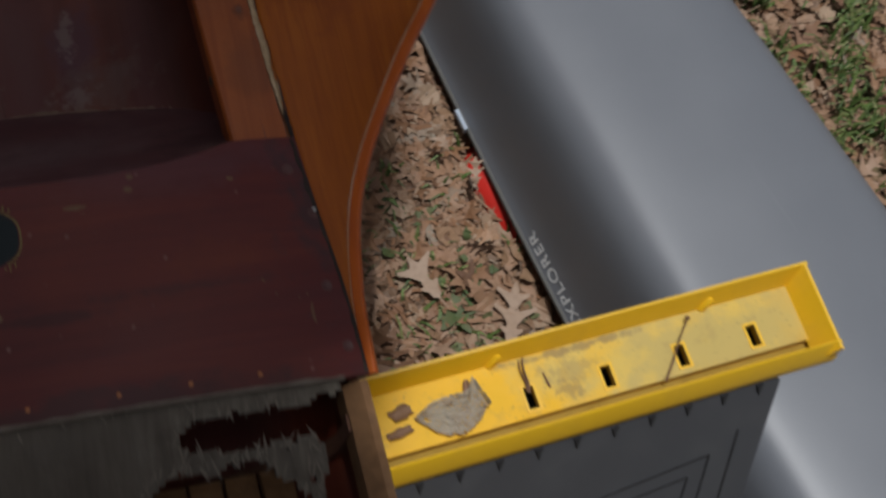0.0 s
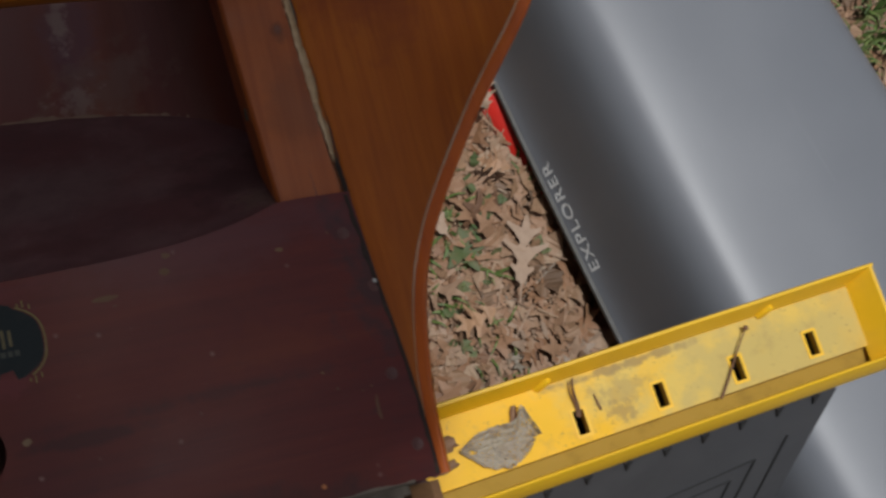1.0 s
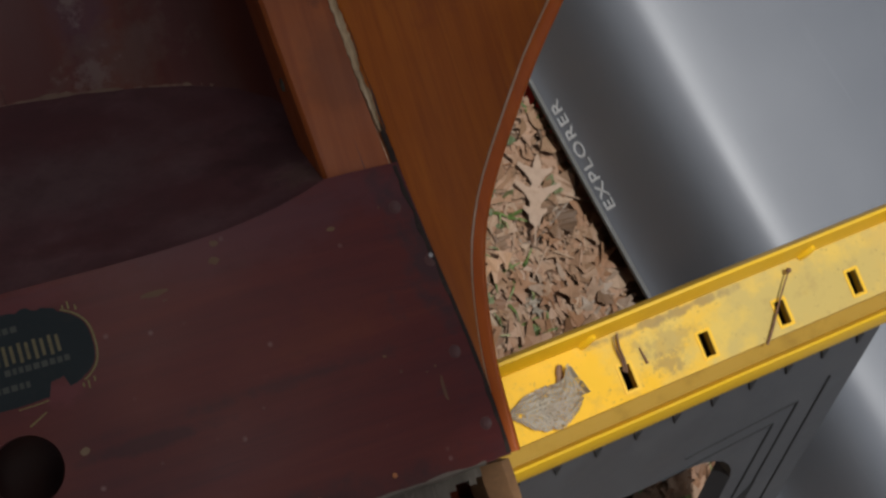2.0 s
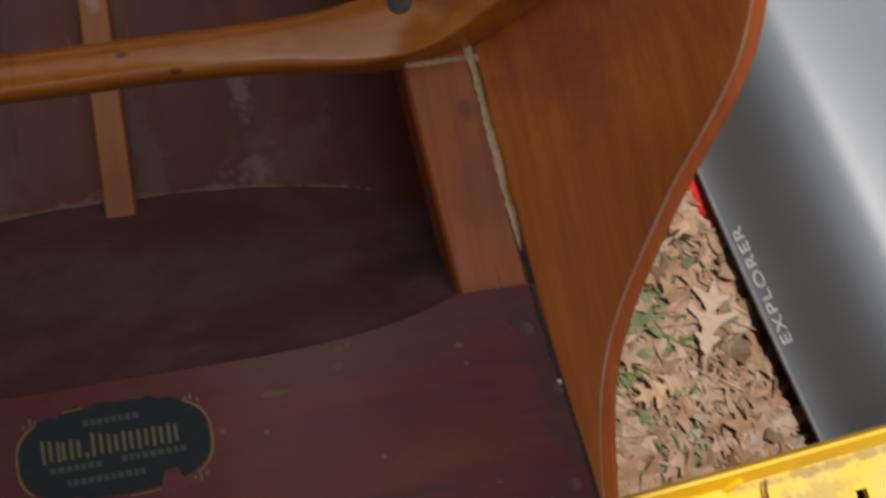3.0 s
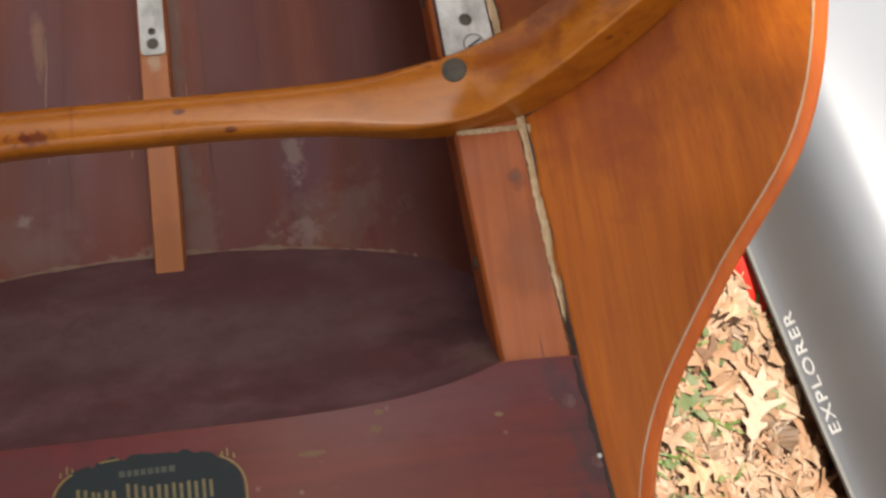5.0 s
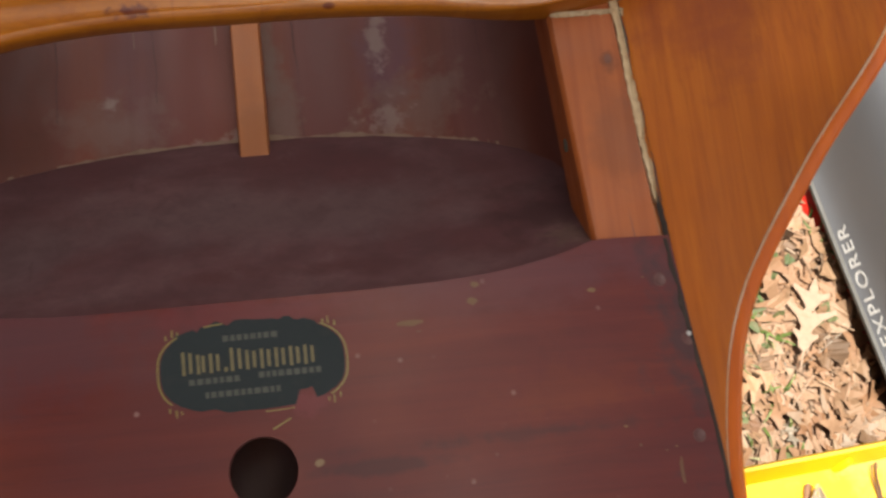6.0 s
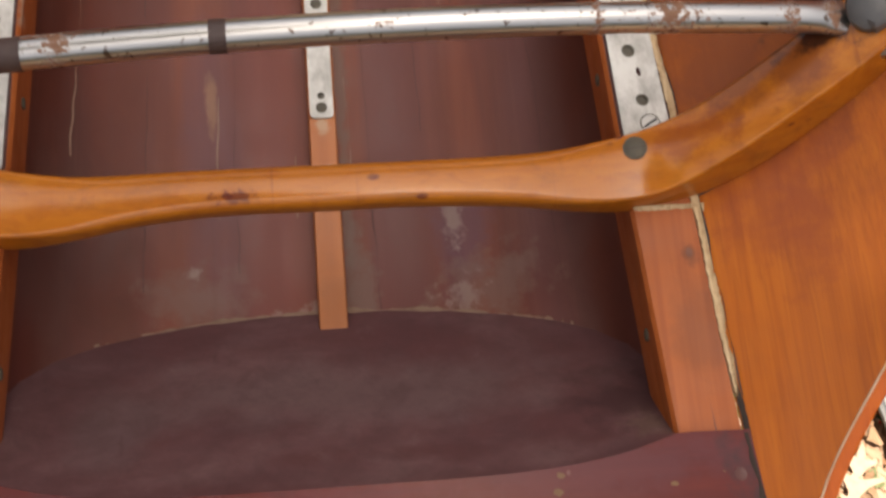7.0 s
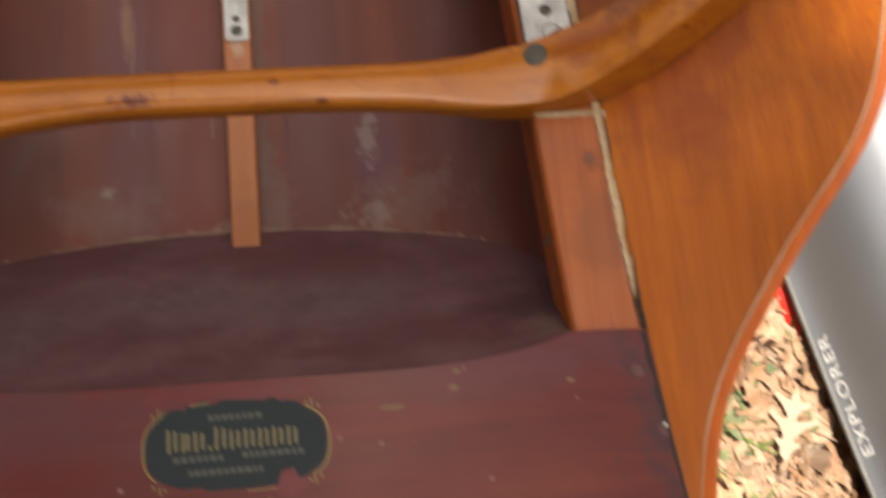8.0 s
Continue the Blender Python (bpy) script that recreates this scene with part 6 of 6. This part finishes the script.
def build_dead_leaf():
    """A leaf rotted to lace, with a torn middle."""
    nu, nv = 120, 64
    upper = spline([0.0, 0.08, 0.25, 0.5, 0.7, 0.78, 0.86, 0.93, 1.0], [0.001, 0.006, 0.015, 0.0205, 0.021, 0.024, 0.038, 0.022, 0.002])
    lower = spline([0.0, 0.08, 0.25, 0.45, 0.65, 0.85, 1.0], [0.001, 0.007, 0.0195, 0.027, 0.027, 0.017, 0.002])
    pts = {}
    for i in range(nu + 1):
        for j in range(nv + 1):
            u, v = i / nu, 2 * j / nv - 1
            jag = 1 + 0.10 * noise.noise((u * 9, math.copysign(1, v), 0)) + 0.05 * noise.noise((u * 30, math.copysign(1, v), 5))
            w = max(0.0005, (upper(u) if v > 0 else lower(u)) * jag)
            x = -0.042 + 0.088 * u + 0.006 * max(0, v) * max(0, u - 0.7) / 0.3
            pts[i, j] = Vector((x, v * w - 0.004 * u, 0.010 * v * v * u * (1.4 if v > 0 else 0.6) + 0.003 * noise.noise((u * 7, v * 4, 2)) + 0.004))
    verts, index, faces = [], {}, []

    def vert(key):
        if key not in index:
            index[key] = len(verts)
            verts.append(pts[key])
        return index[key]

    for i in range(nu):
        for j in range(nv):
            u, v = (i + 0.5) / nu, 2 * (j + 0.5) / nv - 1
            vein = abs(v) < 0.05 or abs((u * 9 - abs(v) * 1.6) % 1.0 - 0.5) < 0.10
            torn = ((u - 0.17) / 0.05) ** 2 + ((v + 0.25) / 0.22) ** 2 < 0.6 + 1.5 * noise.noise((u * 40, v * 10, 1))
            thin = noise.noise((u * 70, v * 34, 7)) + 0.7 * noise.noise((u * 26, v * 14, 3)) > 0.30
            if torn or (thin and not vein):
                continue
            faces.append((vert((i, j)), vert((i + 1, j)), vert((i + 1, j + 1)), vert((i, j + 1))))
    ob = link_mesh("dead_leaf", verts, faces, GREYLEAF, smooth=False)
    ob.matrix_world = pose(0.4425, -0.2265, TRAY_Z + 0.002, 0, 0, -5)
    tagged(ob, "grey leaf rotted to lace, lying in the yellow tray", "leaf")


build_dead_leaf()
def scrap(x, y, w, h, turn, seed):
    """A torn, slightly curled flake of leaf."""
    rnd = random.Random(seed)
    nx, ny = 7, 5
    verts = []
    for i in range(nx):
        for j in range(ny):
            u, v = i / (nx - 1) - 0.5, j / (ny - 1) - 0.5
            edge = 1 + 0.35 * (rnd.random() - 0.5) * (1 if abs(u) > 0.45 or abs(v) > 0.45 else 0.2)
            verts.append((w * u * edge, h * v * edge * (1 - 0.5 * abs(u)), 0.003 + 0.9 * h * v * v + 0.0012 * rnd.random()))
    ob = link_mesh("leaf_scrap", verts, grid_faces(nx, ny), DARKSCRAP, smooth=False)
    ob.matrix_world = pose(x, y, TRAY_Z, 0, 0, turn)
    tagged(ob, "small brown scrap of leaf in the yellow tray", "leaf scrap", "leaf scraps in the tray")


scrap(0.387, -0.211, 0.026, 0.018, 12, 51)
scrap(0.380, -0.234, 0.032, 0.012, 6, 53)
scrap(0.452, -0.240, 0.012, 0.005, 70, 55)
scrap(0.456, -0.232, 0.010, 0.004, 20, 57)
scrap(0.474, -0.203, 0.020, 0.008, 70, 59)


def build_weeds():
    """Small broad-leaved weeds among the litter."""
    rnd = random.Random(61)
    for x, y, n, size in ((0.675, 0.074, 8, 0.040), (0.80, 0.045, 3, 0.02), (0.675, 0.262, 4, 0.022), (0.70, 0.098, 4, 0.026)):
        weed = new("weed")
        weed.matrix_world = pose(x, y, ground_height(x, y) + 0.05)
        tagged(weed, "small green weed with broad leaves in the litter", "weed", "weeds in the leaf litter")
        for i in range(n):
            a = 360 * i / n + rnd.uniform(-25, 25)
            ln = size * rnd.uniform(0.7, 1.2)
            verts = []
            for k in frange(0, 1, 7):
                w = 0.17 * ln * math.sin(math.pi * k**0.8) ** 0.8 + 0.0012
                for q in (-1, 0, 1):
                    verts.append((ln * k, q * w, 0.5 * ln * k * (1 - 0.6 * k) + 0.12 * w * abs(q)))
            lf = link_mesh("leaf", verts, grid_faces(7, 3), WEED, weed)
            lf.matrix_local = pose(0, 0, 0, 0, 0, a)


build_weeds()


def twig(a, b, r, sag):
    a, b = Vector(a), Vector(b)
    path = []
    t = (b - a).normalized()
    across = t.cross(Vector((0, 0, 1))).normalized()
    for k in frange(0, 1, 9):
        p = a.lerp(b, k) + across * sag * math.sin(k * 7) + Vector((0, 0, sag * math.sin(k * 3.1)))
        path.append((p, across, across.cross(t)))
    v, f = sweep(path, [rounded(2 * r * (1 - 0.5 * i / 8), 2 * r * (1 - 0.5 * i / 8), 2.0, 8) for i in range(9)])
    ob = link_mesh("twig", v, f, TWIG)
    tagged(ob, "thin brown dry twig lying in the yellow tray" if a.z > 0.5 else "grey stick lying on the leaf litter", "twig", "twigs in the tray" if a.z > 0.5 else "")


def sphere_points(c, r, k=8):
    verts = [(c[0] + r * math.sin(math.pi * i / k) * math.cos(2 * math.pi * j / 10), c[1] + r * math.sin(math.pi * i / k) * math.sin(2 * math.pi * j / 10), c[2] + r * math.cos(math.pi * i / k)) for j in range(10) for i in range(k + 1)]
    return verts, grid_faces(10, k + 1, True)


twig((0.7215, -0.2665, TRAY_Z + 0.003), (0.7790, -0.1990, TRAY_Z + 0.010), 0.0017, 0.0006)
twig((0.5485, -0.231, TRAY_Z + 0.002), (0.5535, -0.187, TRAY_Z + 0.006), 0.0020, 0.0010)
twig((0.5460, -0.229, TRAY_Z + 0.002), (0.5480, -0.188, TRAY_Z + 0.006), 0.0013, 0.0014)
twig((0.5764, -0.2314, TRAY_Z + 0.0015), (0.5742, -0.2115, TRAY_Z + 0.0015), 0.0018, 0.0)
knob = link_mesh("bud", *sphere_points((0.7800, -0.1980, TRAY_Z + 0.0105), 0.0034), TWIG)
tagged(knob, "pale dry bud at the tip of a twig", "bud")
twig((0.537, 0.006, 0.05), (0.603, 0.026, 0.058), 0.0028, 0.0008)
